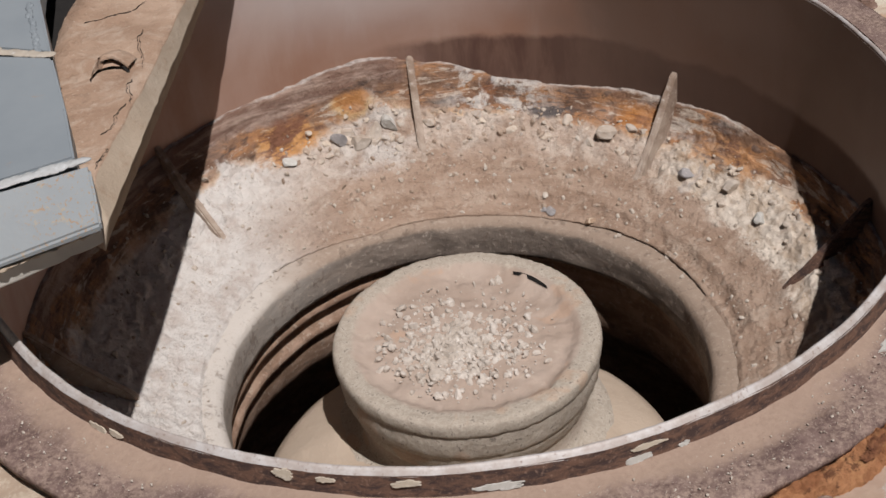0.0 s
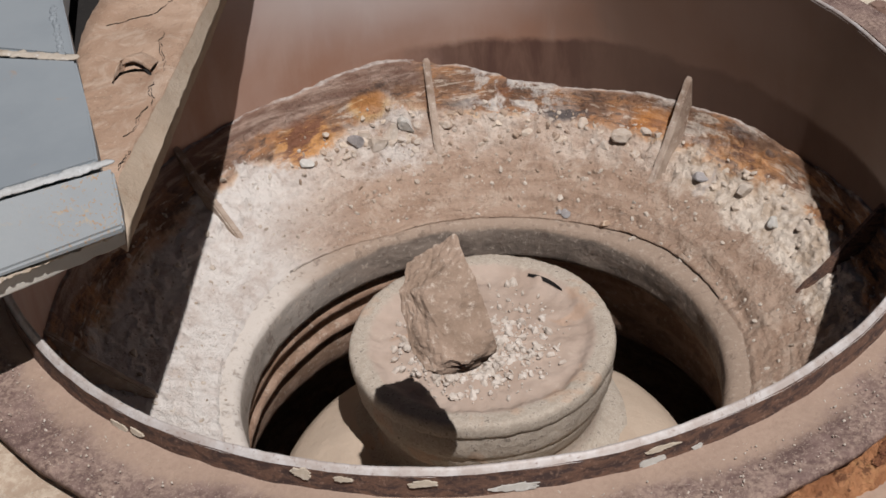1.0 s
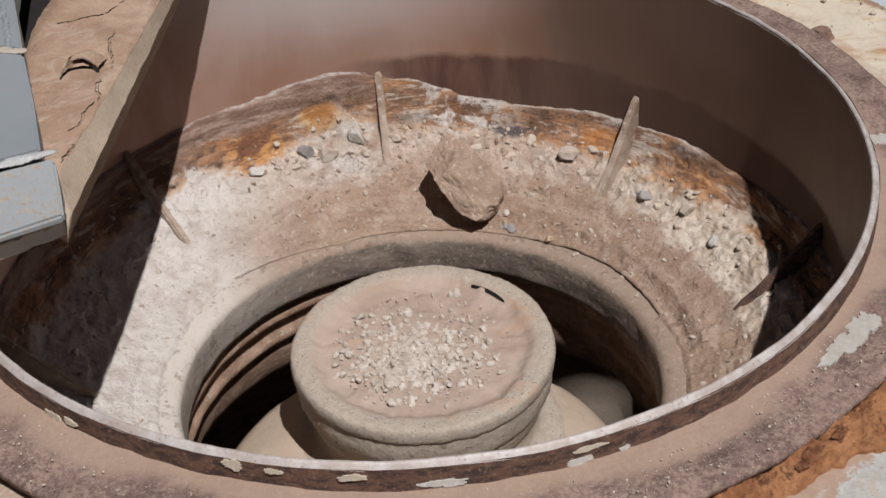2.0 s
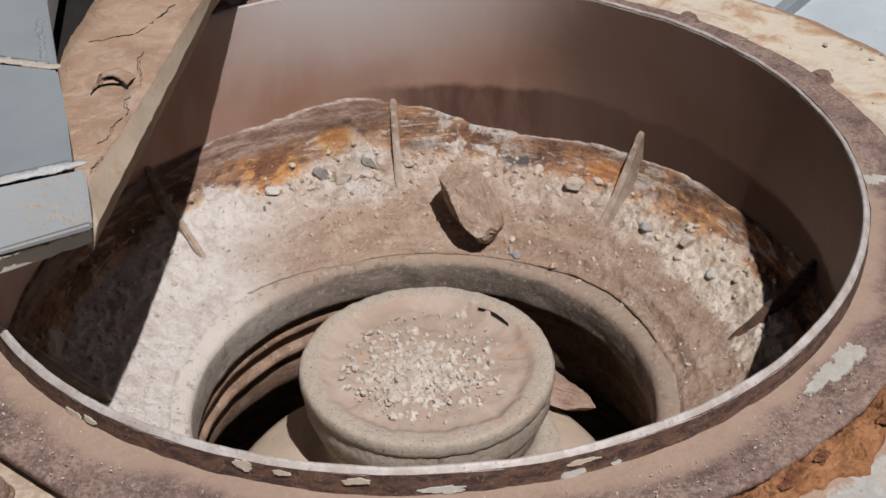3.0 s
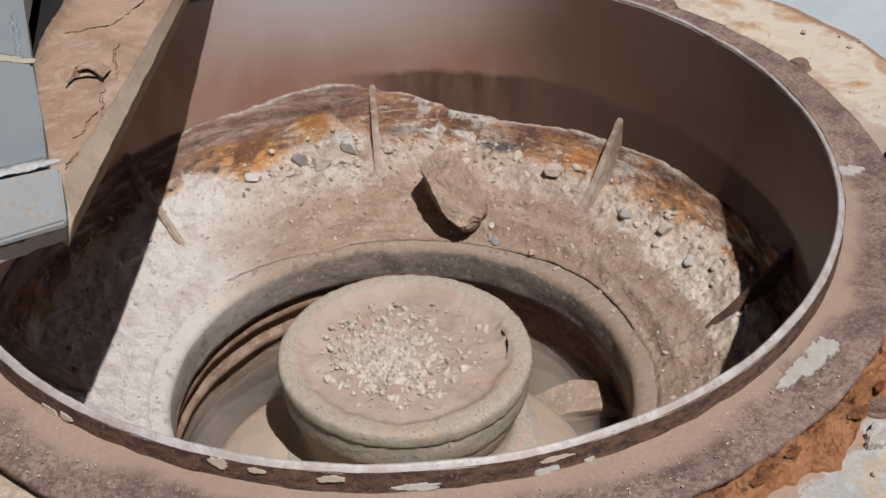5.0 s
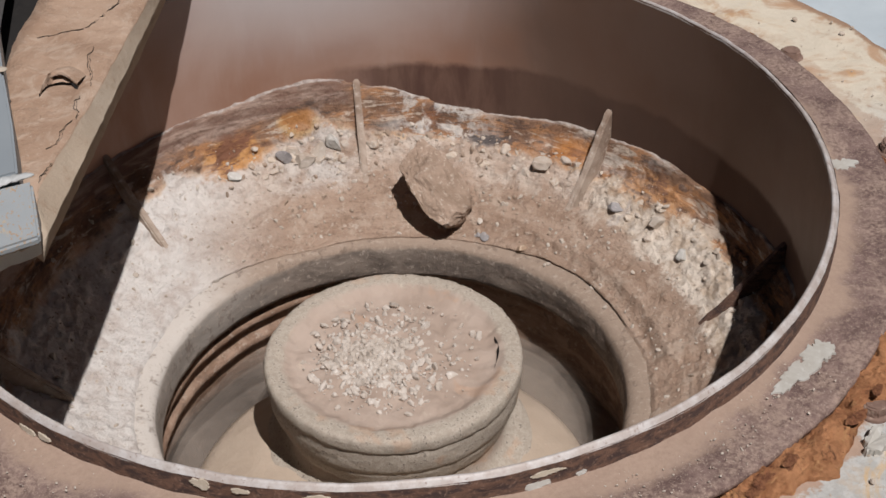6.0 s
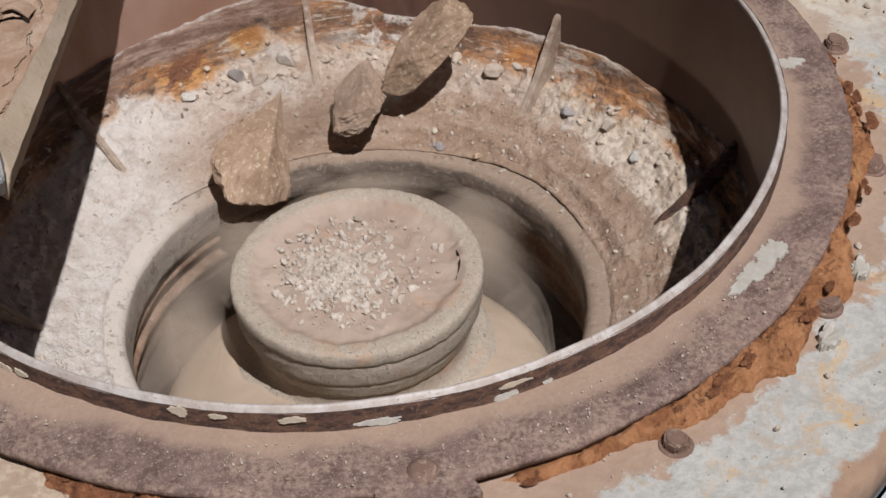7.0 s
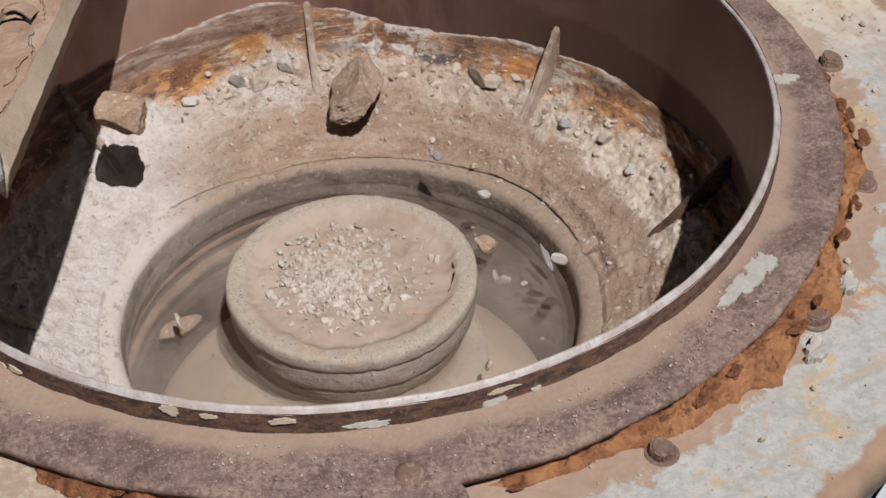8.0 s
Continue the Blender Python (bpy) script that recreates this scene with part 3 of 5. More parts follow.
def build_hopper():
    hopper = thing("feed_hopper", "round rusted steel feed hopper ring with a worn pale lip", "hopper")

    def wavy(th, r, z, i):
        x, y = math.cos(th), math.sin(th)
        return r + 0.0012 * fbm(x, y, z * 3, 3.0), z + (0.0016 * fbm(x, y, 0, 9.0) + 0.0008 * fbm(x, y, 0, 40.0) if z > -0.01 else 0)

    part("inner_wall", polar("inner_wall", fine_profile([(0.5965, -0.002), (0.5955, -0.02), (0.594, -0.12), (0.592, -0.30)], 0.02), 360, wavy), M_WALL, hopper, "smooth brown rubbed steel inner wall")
    part("lip", polar("lip", [(0.5962, -0.006), (0.5966, -0.0015), (0.5982, 0.0006), (0.6004, 0.0006), (0.6024, -0.0014), (0.6064, -0.0062)], 480, wavy), M_WORN, hopper, "pale worn steel lip")

    def pitted(th, r, z, i):
        x, y = math.cos(th), math.sin(th)
        return r + 0.0016 * fbm(x, y, z * 4, 12.0), z

    part("outer_band", polar("outer_band", fine_profile([(0.6066, -0.0045), (0.607, -0.02), (0.608, -0.036)], 0.006), 480, pitted), M_LIP, hopper, "dark rusted outer band under the lip")

    def grainy(th, r, z, i):
        x, y = math.cos(th), math.sin(th)
        d = 0.0018 * fbm(x * r, y * r, z, 30.0) + 0.0022 * fbm(x, y, 0, 5.0)
        if z > -0.04:
            z += d + 0.006 * max(0, 1 - (r - 0.607) / 0.03) * (0.5 + 0.5 * fbm(x, y, 1, 6.0))
        else:
            r += 0.0025 * fbm(x, y, 2, 10.0)
        return r, z

    prof = fine_profile([(0.604, -0.035), (0.688, -0.037)], 0.006) + [(0.6925, -0.0385), (0.694, -0.043), (0.693, -0.050), (0.660, -0.051)]
    part("flange", polar("flange", prof, 420, grainy), M_FLANGE, hopper, "flat rusted flange with dust along the lip")
    # ring coloured black for the shade between flange and deck
    part("spacer_ring", polar("spacer_ring", [(0.655, -0.045), (0.656, -0.062), (0.656, -0.075)], 180), M_DARK, hopper)
    # bolted tab
    th0 = radians(-84.8)
    tab = []
    for a, r in ((-4.6, 0.686), (-4.4, 0.702), (-4.4, 0.719), (-2, 0.722), (1.5, 0.721), (4.4, 0.719), (4.3, 0.706), (4.1, 0.700), (4.3, 0.686)):
        t = th0 + radians(a)
        tab.append((r * math.cos(t), r * math.sin(t)))
    part("tab", roughen(prism(tab, -0.0505, -0.0385, 0.0012), 0.001, 40, 3), M_FLANGE, hopper, "square rusted tab on the flange")
    plug = polar("plug", [(0.0001, 0.0035), (0.010, 0.0035), (0.0135, 0.003), (0.0145, 0.001), (0.0165, 0.0005), (0.017, -0.006)], 20)
    part("plug_bolt", plug, M_BOLT, hopper, "flush rusted plug bolt", Matrix.Translation((0.674 * math.cos(radians(-84.8)), 0.674 * math.sin(radians(-84.8)), -0.0365)))
    # gusset ribs under the wall
    for th in RIBS:
        bm = bmesh.new()
        side = [(0.593, -0.216), (0.584, -0.223), (0.562, -0.250), (0.532, -0.288), (0.500, -0.324), (0.470, -0.356), (0.452, -0.392), (0.593, -0.392)]
        quads = []
        for w in (-0.006, 0.006):
            quads.append([bm.verts.new((r, w, z)) for r, z in side])
        bm.faces.new(quads[0])
        bm.faces.new(quads[1][::-1])
        for i in range(len(side)):
            j = (i + 1) % len(side)
            bm.faces.new((quads[0][j], quads[0][i], quads[1][i], quads[1][j]))
        bmesh.ops.recalc_face_normals(bm, faces=bm.faces)
        bmesh.ops.bevel(bm, geom=bm.edges[:], offset=0.0022, segments=2, affect='EDGES')
        roughen(bm, 0.0014, 60, th, 1)
        # the rib at 5.5 degrees gets the band's dark rust to deepen its shade
        part("rib", bm, M_LIP if th == 5.5 else M_RIB, hopper, "rusted gusset rib coloured dark for the shade it stands in" if th == 5.5 else "scaled steel gusset rib", pose(0, 0, 0, 0, 0, th))
    # paint left on the flange and the band
    rnd = random.Random(5)
    for x, y, z, l, w, mat in ((-0.187, -0.563, -0.010, 0.027, 0.013, M_FLAKE), (-0.148, -0.579, -0.012, 0.020, 0.008, M_FLAKE), (-0.070, -0.595, -0.014, 0.036, 0.009, M_FLAKE), (0.021, -0.612, -0.026, 0.050, 0.012, M_WHITE), (0.161, -0.595, -0.029, 0.032, 0.014, M_WHITE),
                               (0.168, -0.580, -0.014, 0.038, 0.008, M_FLAKE), (0.212, -0.580, -0.029, 0.013, 0.007, M_WHITE), (-0.396, -0.467, -0.028, 0.026, 0.012, M_FLAKE), (-0.372, -0.480, -0.024, 0.020, 0.010, M_FLAKE),
                               (0.632, -0.012, -0.034, 0.036, 0.042, M_PATCH), (0.470, -0.430, -0.034, 0.080, 0.034, M_PATCH), (0.497, -0.402, -0.034, 0.06, 0.034, M_PATCH), (0.513, -0.388, -0.034, 0.036, 0.030, M_PATCH)):
        th = math.degrees(math.atan2(y, x)) + 90
        r = math.hypot(x, y)
        m = pose(x, y, z, 0, 0, th)
        if r < 0.62:
            m = pose(x * 0.6085 / r, y * 0.6085 / r, z, 80, 0, th)
        part("paint_flake", flake(rnd, l, w), mat, hopper, "patch of old pale paint", m)
    return hopper


CREST = (0, 6.5, 18, 27.5, 38, 51, 59, 68.5, 78, 87, 93, 97, 102, 116, 140, 200, 300, 360), (-0.255, -0.251, -0.266, -0.271, -0.267, -0.265, -0.275, -0.280, -0.275, -0.243, -0.228, -0.212, -0.207, -0.225, -0.230, -0.228, -0.250, -0.255)
RING = (0, 15, 37, 60, 78, 113, 132, 143, 160, 250, 345, 360), (0.391, 0.383, 0.387, 0.374, 0.367, 0.366, 0.385, 0.396, 0.386, 0.386, 0.393, 0.391)


def ring_edge(th):
    """Where the dirt ends on the liner's rim."""
    c, s = math.cos(th), math.sin(th)
    return np.interp(math.degrees(th) % 360, *RING) + 0.0022 * fbm(c, s, 6, 5.0) + 0.0011 * fbm(c, s, 2, 24.0)


def smooth(u):
    u = min(1, max(0, u))
    return u * u * (3 - 2 * u)


def ledge_height(th, r):
    """Height of the packed dirt at a polar place."""
    c, s = math.cos(th), math.sin(th)
    x, y = r * c, r * s
    deg = math.degrees(th) % 360
    if r < ring_edge(th) + 0.002:
        return -0.3995
    top = np.interp(deg, *CREST) + 0.004 * fbm(c, s, 4, 5.0) + 0.0010 * fbm(c, s, 9, 22.0)
    rr = r + 0.005 * fbm(c, s, 0, 6.0) * min(1, max(0, (0.588 - r) / 0.03))
    z = float(np.interp(rr, (0.36, 0.40, 0.45, 0.50, 0.545, 0.574, 0.586, 0.594), (-0.394, -0.387, -0.373, -0.350, -0.318, top - 0.034, top - 0.004, top)))
    # low concentric shelves trodden into the dirt
    z += 0.0022 * math.tanh((r - 0.418 - 0.010 * fbm(c, s, 2, 2.2)) / 0.002) * (0.4 + 0.6 * smooth((60 - deg) / 40 if deg < 180 else 0))
    z += 0.0024 * math.tanh((r - 0.452 - 0.030 * fbm(c, s, 5, 2.6)) / 0.002) * (0.5 + 0.5 * fbm(c, s, 3, 3.0))
    # the dirt lies thicker between the ribs than on the lime side
    z += 0.009 * smooth((141 + 6 * fbm(x, y, 11, 8.0) - deg) / 3 if deg < 250 else 0) * smooth((r - 0.395) / 0.02) * smooth((0.56 - r) / 0.03) - 0.002
    # the caked layer ends in a broken step, lumps above it
    lump = smooth((r - 0.487 - 0.028 * fbm(x, y, 7, 9.0)) / 0.010) * smooth((0.575 - r) / 0.02)
    ridge = 1 - abs(fbm(x, y, 15, 34.0, 4))
    z += lump * (0.004 + 0.008 * (ridge - 0.72)) * (0.55 if deg < 48 else 1)
    # the dirt has sunk beside two ribs
    for rib, high, wide in ((49.6, -0.022, 0.045), (94.0, -0.006, 0.018)):
        d = r * math.sin(radians(rib) - th)
        if d > 0 and math.cos(radians(rib) - th) > 0:
            z += high * math.exp(-(d / wide) ** 2) * smooth((r - 0.465) / 0.05) * smooth((0.580 - r) / 0.03)
    # layers of scale break off in steps towards the wall
    q = (z + 0.010 * fbm(x, y, 1, 6.0)) / 0.0135
    f = q - math.floor(q)
    z += 0.010 * (smooth((f - 0.36) / 0.28) - f) * smooth((r - 0.53) / 0.02) * (0.5 + 0.5 * fbm(x, y, 12, 9.0))
    rough = smooth((r - 0.46) / 0.05) * (1 - 0.75 * smooth((r - 0.562) / 0.02))
    lime = 1 - 0.6 * smooth((-0.30 - x) / 0.06)
    z += (0.0022 + 0.0052 * rough * lime) * fbm(x, y, z, 16.0, 5) + (0.0018 + 0.0030 * rough * lime) * fbm(x, y, z * 2 + 3, 60.0, 4)
    return z


def build_ledge():
    n, k = 1000, 96
    verts, faces = [], []
    for a in range(n):
        th = 2 * math.pi * a / n
        r0 = ring_edge(th)
        for i in range(k):
            r = r0 + 0.0021 + (0.594 - r0) * max(0, i - 2) / (k - 3)
            z = ledge_height(th, r)
            if i == 0:
                r, z = r0 + (0.0035 if 15 < math.degrees(th) < 138 else -0.0050), z - 0.008
            elif i == 1:
                r, z = r0 - 0.0006, z - 0.0018
            else:
                r += 0.0035 * fbm(r * math.cos(th), r * math.sin(th), 7, 40.0, 3) * (1 if 5 < i < k - 8 else 0)
            verts.append((r * math.cos(th), r * math.sin(th), z))
    for a in range(n):
        b = (a + 1) % n
        for i in range(k - 1):
            faces.append((a * k + i, a * k + i + 1, b * k + i + 1, b * k + i))
    me = mesh_of("packed_dirt", verts, faces)
    return tagged(part("packed_dirt", me, M_LEDGE), "packed dirt and rust scale caked under the hopper wall", "dirt ledge", kind="stuff")


def build_liner():
    liner = thing("bowl_liner", "worn grey steel bowl liner ring round the crushing chamber", "crusher liner")

    def worn(th, r, z, i):
        x, y = math.cos(th), math.sin(th)
        return r + 0.0016 * fbm(x, y, z * 6, 5.0), z + 0.0015 * fbm(x, y, 3, 6.0)

    def worn_ridge(th, r, z, i):
        """The ridges are ground away on the east side."""
        gone = smooth((math.cos(th) + 0.15) / 0.5)
        return worn(th, r + (max(r, 0.3725 + 0.00004 * i) - r) * gone, z, i)

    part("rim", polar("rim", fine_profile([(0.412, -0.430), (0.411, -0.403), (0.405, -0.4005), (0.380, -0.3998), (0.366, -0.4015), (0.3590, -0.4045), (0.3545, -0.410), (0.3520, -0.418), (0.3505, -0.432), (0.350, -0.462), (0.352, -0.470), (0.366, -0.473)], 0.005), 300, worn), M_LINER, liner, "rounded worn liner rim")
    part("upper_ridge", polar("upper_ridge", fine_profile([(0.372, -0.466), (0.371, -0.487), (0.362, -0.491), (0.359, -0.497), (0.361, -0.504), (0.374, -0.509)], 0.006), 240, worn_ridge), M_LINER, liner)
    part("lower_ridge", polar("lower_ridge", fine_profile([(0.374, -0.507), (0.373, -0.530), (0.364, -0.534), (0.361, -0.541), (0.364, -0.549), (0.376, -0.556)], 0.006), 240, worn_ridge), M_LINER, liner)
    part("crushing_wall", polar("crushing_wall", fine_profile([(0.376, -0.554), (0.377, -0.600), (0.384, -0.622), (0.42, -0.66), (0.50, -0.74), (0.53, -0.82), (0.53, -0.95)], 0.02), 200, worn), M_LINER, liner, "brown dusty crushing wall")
    return liner


def build_head():
    head = thing("crusher_head", "dust-covered crusher head with a round feed plate", "crusher head", pose(0.006, 0, 0))

    def cast(th, r, z, i):
        x, y = math.cos(th), math.sin(th)
        d = fbm(x, y, z * 8, 3.0)
        if 0.10 < r < 0.172 and z > -0.36:
            r += (0.006 * fbm(x, y, 1, 3.5) + 0.004 * fbm(x, y, 4, 12.0)) * smooth((r - 0.10) / 0.04) * smooth((0.172 - r) / 0.012)
        return r * (1 + 0.006 * d) + 0.0012 * fbm(x, y, z * 20, 14.0), z + ((0.0014 + 0.0036 * smooth((0.15 - r) / 0.02)) * fbm(x * r, y * r, 0, 24.0) + 0.0014 * fbm(x * r, y * r, 5, 95.0) if r > 0.01 else 0)

    dish = fine_profile([(0.0005, -0.3485), (0.06, -0.349), (0.125, -0.351), (0.148, -0.350), (0.156, -0.346), (0.161, -0.3415), (0.166, -0.3395), (0.184, -0.3392), (0.1885, -0.3405), (0.1912, -0.344), (0.1922, -0.350), (0.1918, -0.360), (0.1905, -0.3635), (0.1885, -0.3655), (0.1882, -0.368), (0.1890, -0.373), (0.1885, -0.388), (0.1865, -0.402), (0.1825, -0.411), (0.1800, -0.4135), (0.1802, -0.417), (0.1765, -0.429), (0.1730, -0.440), (0.1700, -0.446), (0.160, -0.452)], 0.005)
    plate = part("feed_plate", polar("feed_plate", dish, 260, cast), M_CAP, head, "thick round feed plate with a raised chipped rim")
    # the notch cut in the dish by the rim
    rnd = random.Random(3)
    bm = bmesh.new()
    bow, out = [], []
    for i in range(13):
        a = radians(-12 + 24 * i / 12)
        w = 0.0042 * math.sin(math.pi * (i + 0.4) / 12.8) * (0.5 + i / 16)
        bow.append(bm.verts.new((0.153 * math.cos(a), 0.153 * math.sin(a), -0.3455)))
        out.append(bm.verts.new(((0.153 + w) * math.cos(a), (0.153 + w) * math.sin(a), -0.3405)))
    for i in range(12):
        bm.faces.new((bow[i], out[i], out[i + 1], bow[i + 1]))
    part("notch", bm, M_DARK, plate, "dark crescent crack by the rim", pose(0, 0, 0, 0, 0, 47))
    part("collar", polar("collar", fine_profile([(0.167, -0.440), (0.165, -0.462), (0.166, -0.476), (0.171, -0.486), (0.181, -0.494), (0.196, -0.501), (0.206, -0.510)], 0.008), 160, cast), M_CAP, head, "dusty collar under the plate")

    def drift(th, r, z, i):
        x, y = math.cos(th), math.sin(th)
        return r, z + 0.004 * fbm(x * r, y * r, 2, 9.0)

    mantle = part("mantle", polar("mantle", fine_profile([(0.110, -0.486), (0.205, -0.505), (0.26, -0.525), (0.295, -0.543), (0.310, -0.556), (0.316, -0.575), (0.314, -0.62), (0.300, -0.95)], 0.012), 220, drift), M_CONE, head, "cone mantle under fine dust", Matrix.Translation((-0.0135, -0.083, 0.0)))
    # rubble lying in the dish
    places = []
    while len(places) < 1900:
        a, q = rnd.uniform(0, 6.283), rnd.gauss(0, 0.072)
        x, y = q * math.cos(a) - 0.016, q * math.sin(a) * 0.95 - 0.022
        if math.hypot(x, y) > 0.135:
            continue
        s = 0.0030 + 0.0150 * rnd.random() ** 3.6
        places.append((x, y, -0.3495 + 0.08 * s, s))
    stones = gravel("rubble", places, M_RUBBLE, "", "", 11)
    for key in ("category", "label"):
        if key in stones:
            del stones[key]
    stones.parent = head
    stones["label"] = "small pale rubble lying in the dish"
    return head, mantle


def build_deck():
    deck = thing("crusher_deck", "flaking white-painted steel deck plate with rust and dust", "deck", kind="structure")

    def flaky(th, r, z, i):
        x, y = math.cos(th), math.sin(th)
        if z > -0.08:
            z += 0.0035 * fbm(x * r, y * r, 0, 11.0) + 0.0015 * fbm(x * r, y * r, 4, 45.0, 3)
        if r > 0.85:
            r += 0.012 * fbm(x, y, 1, 6.0)
        return r, z

    prof = fine_profile([(0.640, -0.066), (0.760, -0.066), (0.865, -0.069)], 0.010) + [(0.877, -0.071), (0.886, -0.078), (0.887, -0.100), (0.886, -0.130), (0.80, -0.14)]
    part("deck_plate", polar("deck_plate", prof, 420, flaky), M_DECK, deck)
    part("shell_skirt", polar("shell_skirt", [(0.84, -0.13), (0.85, -0.35), (0.86, -0.60), (0.9, -0.62)], 120), M_GREY, deck, "blue-grey painted shell under the deck")
    lower = polar("lower_frame", fine_profile([(0.855, -0.245), (1.20, -0.250), (1.90, -0.255), (1.92, -0.28), (1.90, -0.9)], 0.08), 90)
    part("lower_frame", lower, M_FRAME, deck, "blue-grey painted lower frame")
    # coloured black for the deep shade below the crushing gap
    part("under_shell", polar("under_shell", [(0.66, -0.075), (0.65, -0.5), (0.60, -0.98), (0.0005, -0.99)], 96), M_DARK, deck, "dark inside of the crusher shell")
    for a in (-62.0, -48.0, 31.0, 52.0):
        bm = prism([(0.87, -0.012), (1.86, -0.012), (1.86, 0.012), (0.87, 0.012)], -0.27, -0.222, 0.003)
        part("stiffener", bm, M_GREY, deck, "", pose(0, 0, 0, 0, 0, a))
    return deck


def crust(name, start, end, inner, width, height, seed, label):
    """A swollen band of rust scale between the flange and the deck."""
    k, turns = 40, max(40, int((end - start) * 9))
    prof = [(i / (k - 1), 0) for i in range(k)]

    def swell(th, r, z, i):
        d = math.degrees(th)
        d = d - 360 if d > 180 else d
        u = (d - start) / (end - start)
        fade = max(0.05, math.sin(math.pi * min(1, max(0, u))) ** 0.6)
        x, y = math.cos(th), math.sin(th)
        w = width * fade * (0.75 + 0.5 * fbm(x, y, seed, 7.0))
        rr = inner + r * w
        hump = math.sin(math.pi * (0.12 + 0.88 * r)) ** 0.55 if r < 0.999 else 0
        zz = -0.070 + height * fade * max(0, hump) * (0.8 + 0.35 * fbm(x, y, seed + 2, 9.0)) + (0.009 * fbm(x * rr, y * rr, seed, 38.0, 5) + 0.005 * (0.5 - abs(fbm(x * rr, y * rr, seed + 4, 85.0, 4))) - 0.030 * max(0, fbm(x * rr, y * rr, seed + 9, 55.0, 3) - 0.38)) * fade
        return rr + 0.004 * fbm(x * rr, y * rr, seed + 5, 45.0, 4), max(zz, -0.072) - (0.004 if r > 0.98 else 0)

    band = thing(name, label, "rust scale")
    part("scale_bed", polar("scale_bed", prof, turns, swell, start, end), M_CRUST, band)
    rnd = random.Random(seed + 50)
    shapes = [rock_mesh("scale_piece", (0.062, 0.030, 0.007), seed * 7 + i, 9, 4, 0.16) for i in range(4)]
    for me in shapes:
        me.materials.append(M_CRUST)
    for i in range(int((end - start) * 0.30)):
        d = rnd.uniform(start + 3, end - 3)
        fade = math.sin(math.pi * (d - start) / (end - start)) ** 0.6
        r = inner + 0.010 + rnd.random() * width * fade * 0.62
        a = radians(d)
        m = pose(r * math.cos(a), r * math.sin(a), -0.068 + height * fade * rnd.uniform(0.72, 0.98), rnd.uniform(-12, 12), rnd.uniform(-9, 9), d + 90 + rnd.uniform(-14, 14))
        part("scale_piece", rnd.choice(shapes), None, band, "", m @ Matrix.Scale(rnd.uniform(0.28, 0.60), 4))
    return band


def build_bolts():
    bm = bmesh.new()
    bmesh.ops.create_cone(bm, cap_ends=True, segments=6, radius1=0.0170, radius2=0.0150, depth=0.015)
    bmesh.ops.bevel(bm, geom=bm.edges[:], offset=0.002, segments=2, affect='EDGES')
    roughen(bm, 0.0030, 70, 2, 2)
    bolt = thing("deck_bolt", "rusty hexagonal bolt in the deck plate", "bolt", group="bolts round the deck")
    part("hex_head", bm, M_BOLT, bolt, "", Matrix.Translation((0, 0, 0.009)))
    part("washer", polar("washer", [(0.0005, 0.0045), (0.0185, 0.0045), (0.0195, 0.003), (0.0195, -0.004)], 24), M_BOLT, bolt)
    spots = [(-107.4, 0.730), (-85.2, 0.732), (-62.8, 0.732), (-39.9, 0.723), (-17.7, 0.720)] + [(4.8 + 22.5 * i, 0.725) for i in range(11)]
    for i, (a, r) in enumerate(spots):
        m = pose(r * math.cos(radians(a)), r * math.sin(radians(a)), -0.067, 0, 0, a * 3.1)
        if i == 0:
            bolt.matrix_basis = m
        else:
            copy_thing(bolt, m)


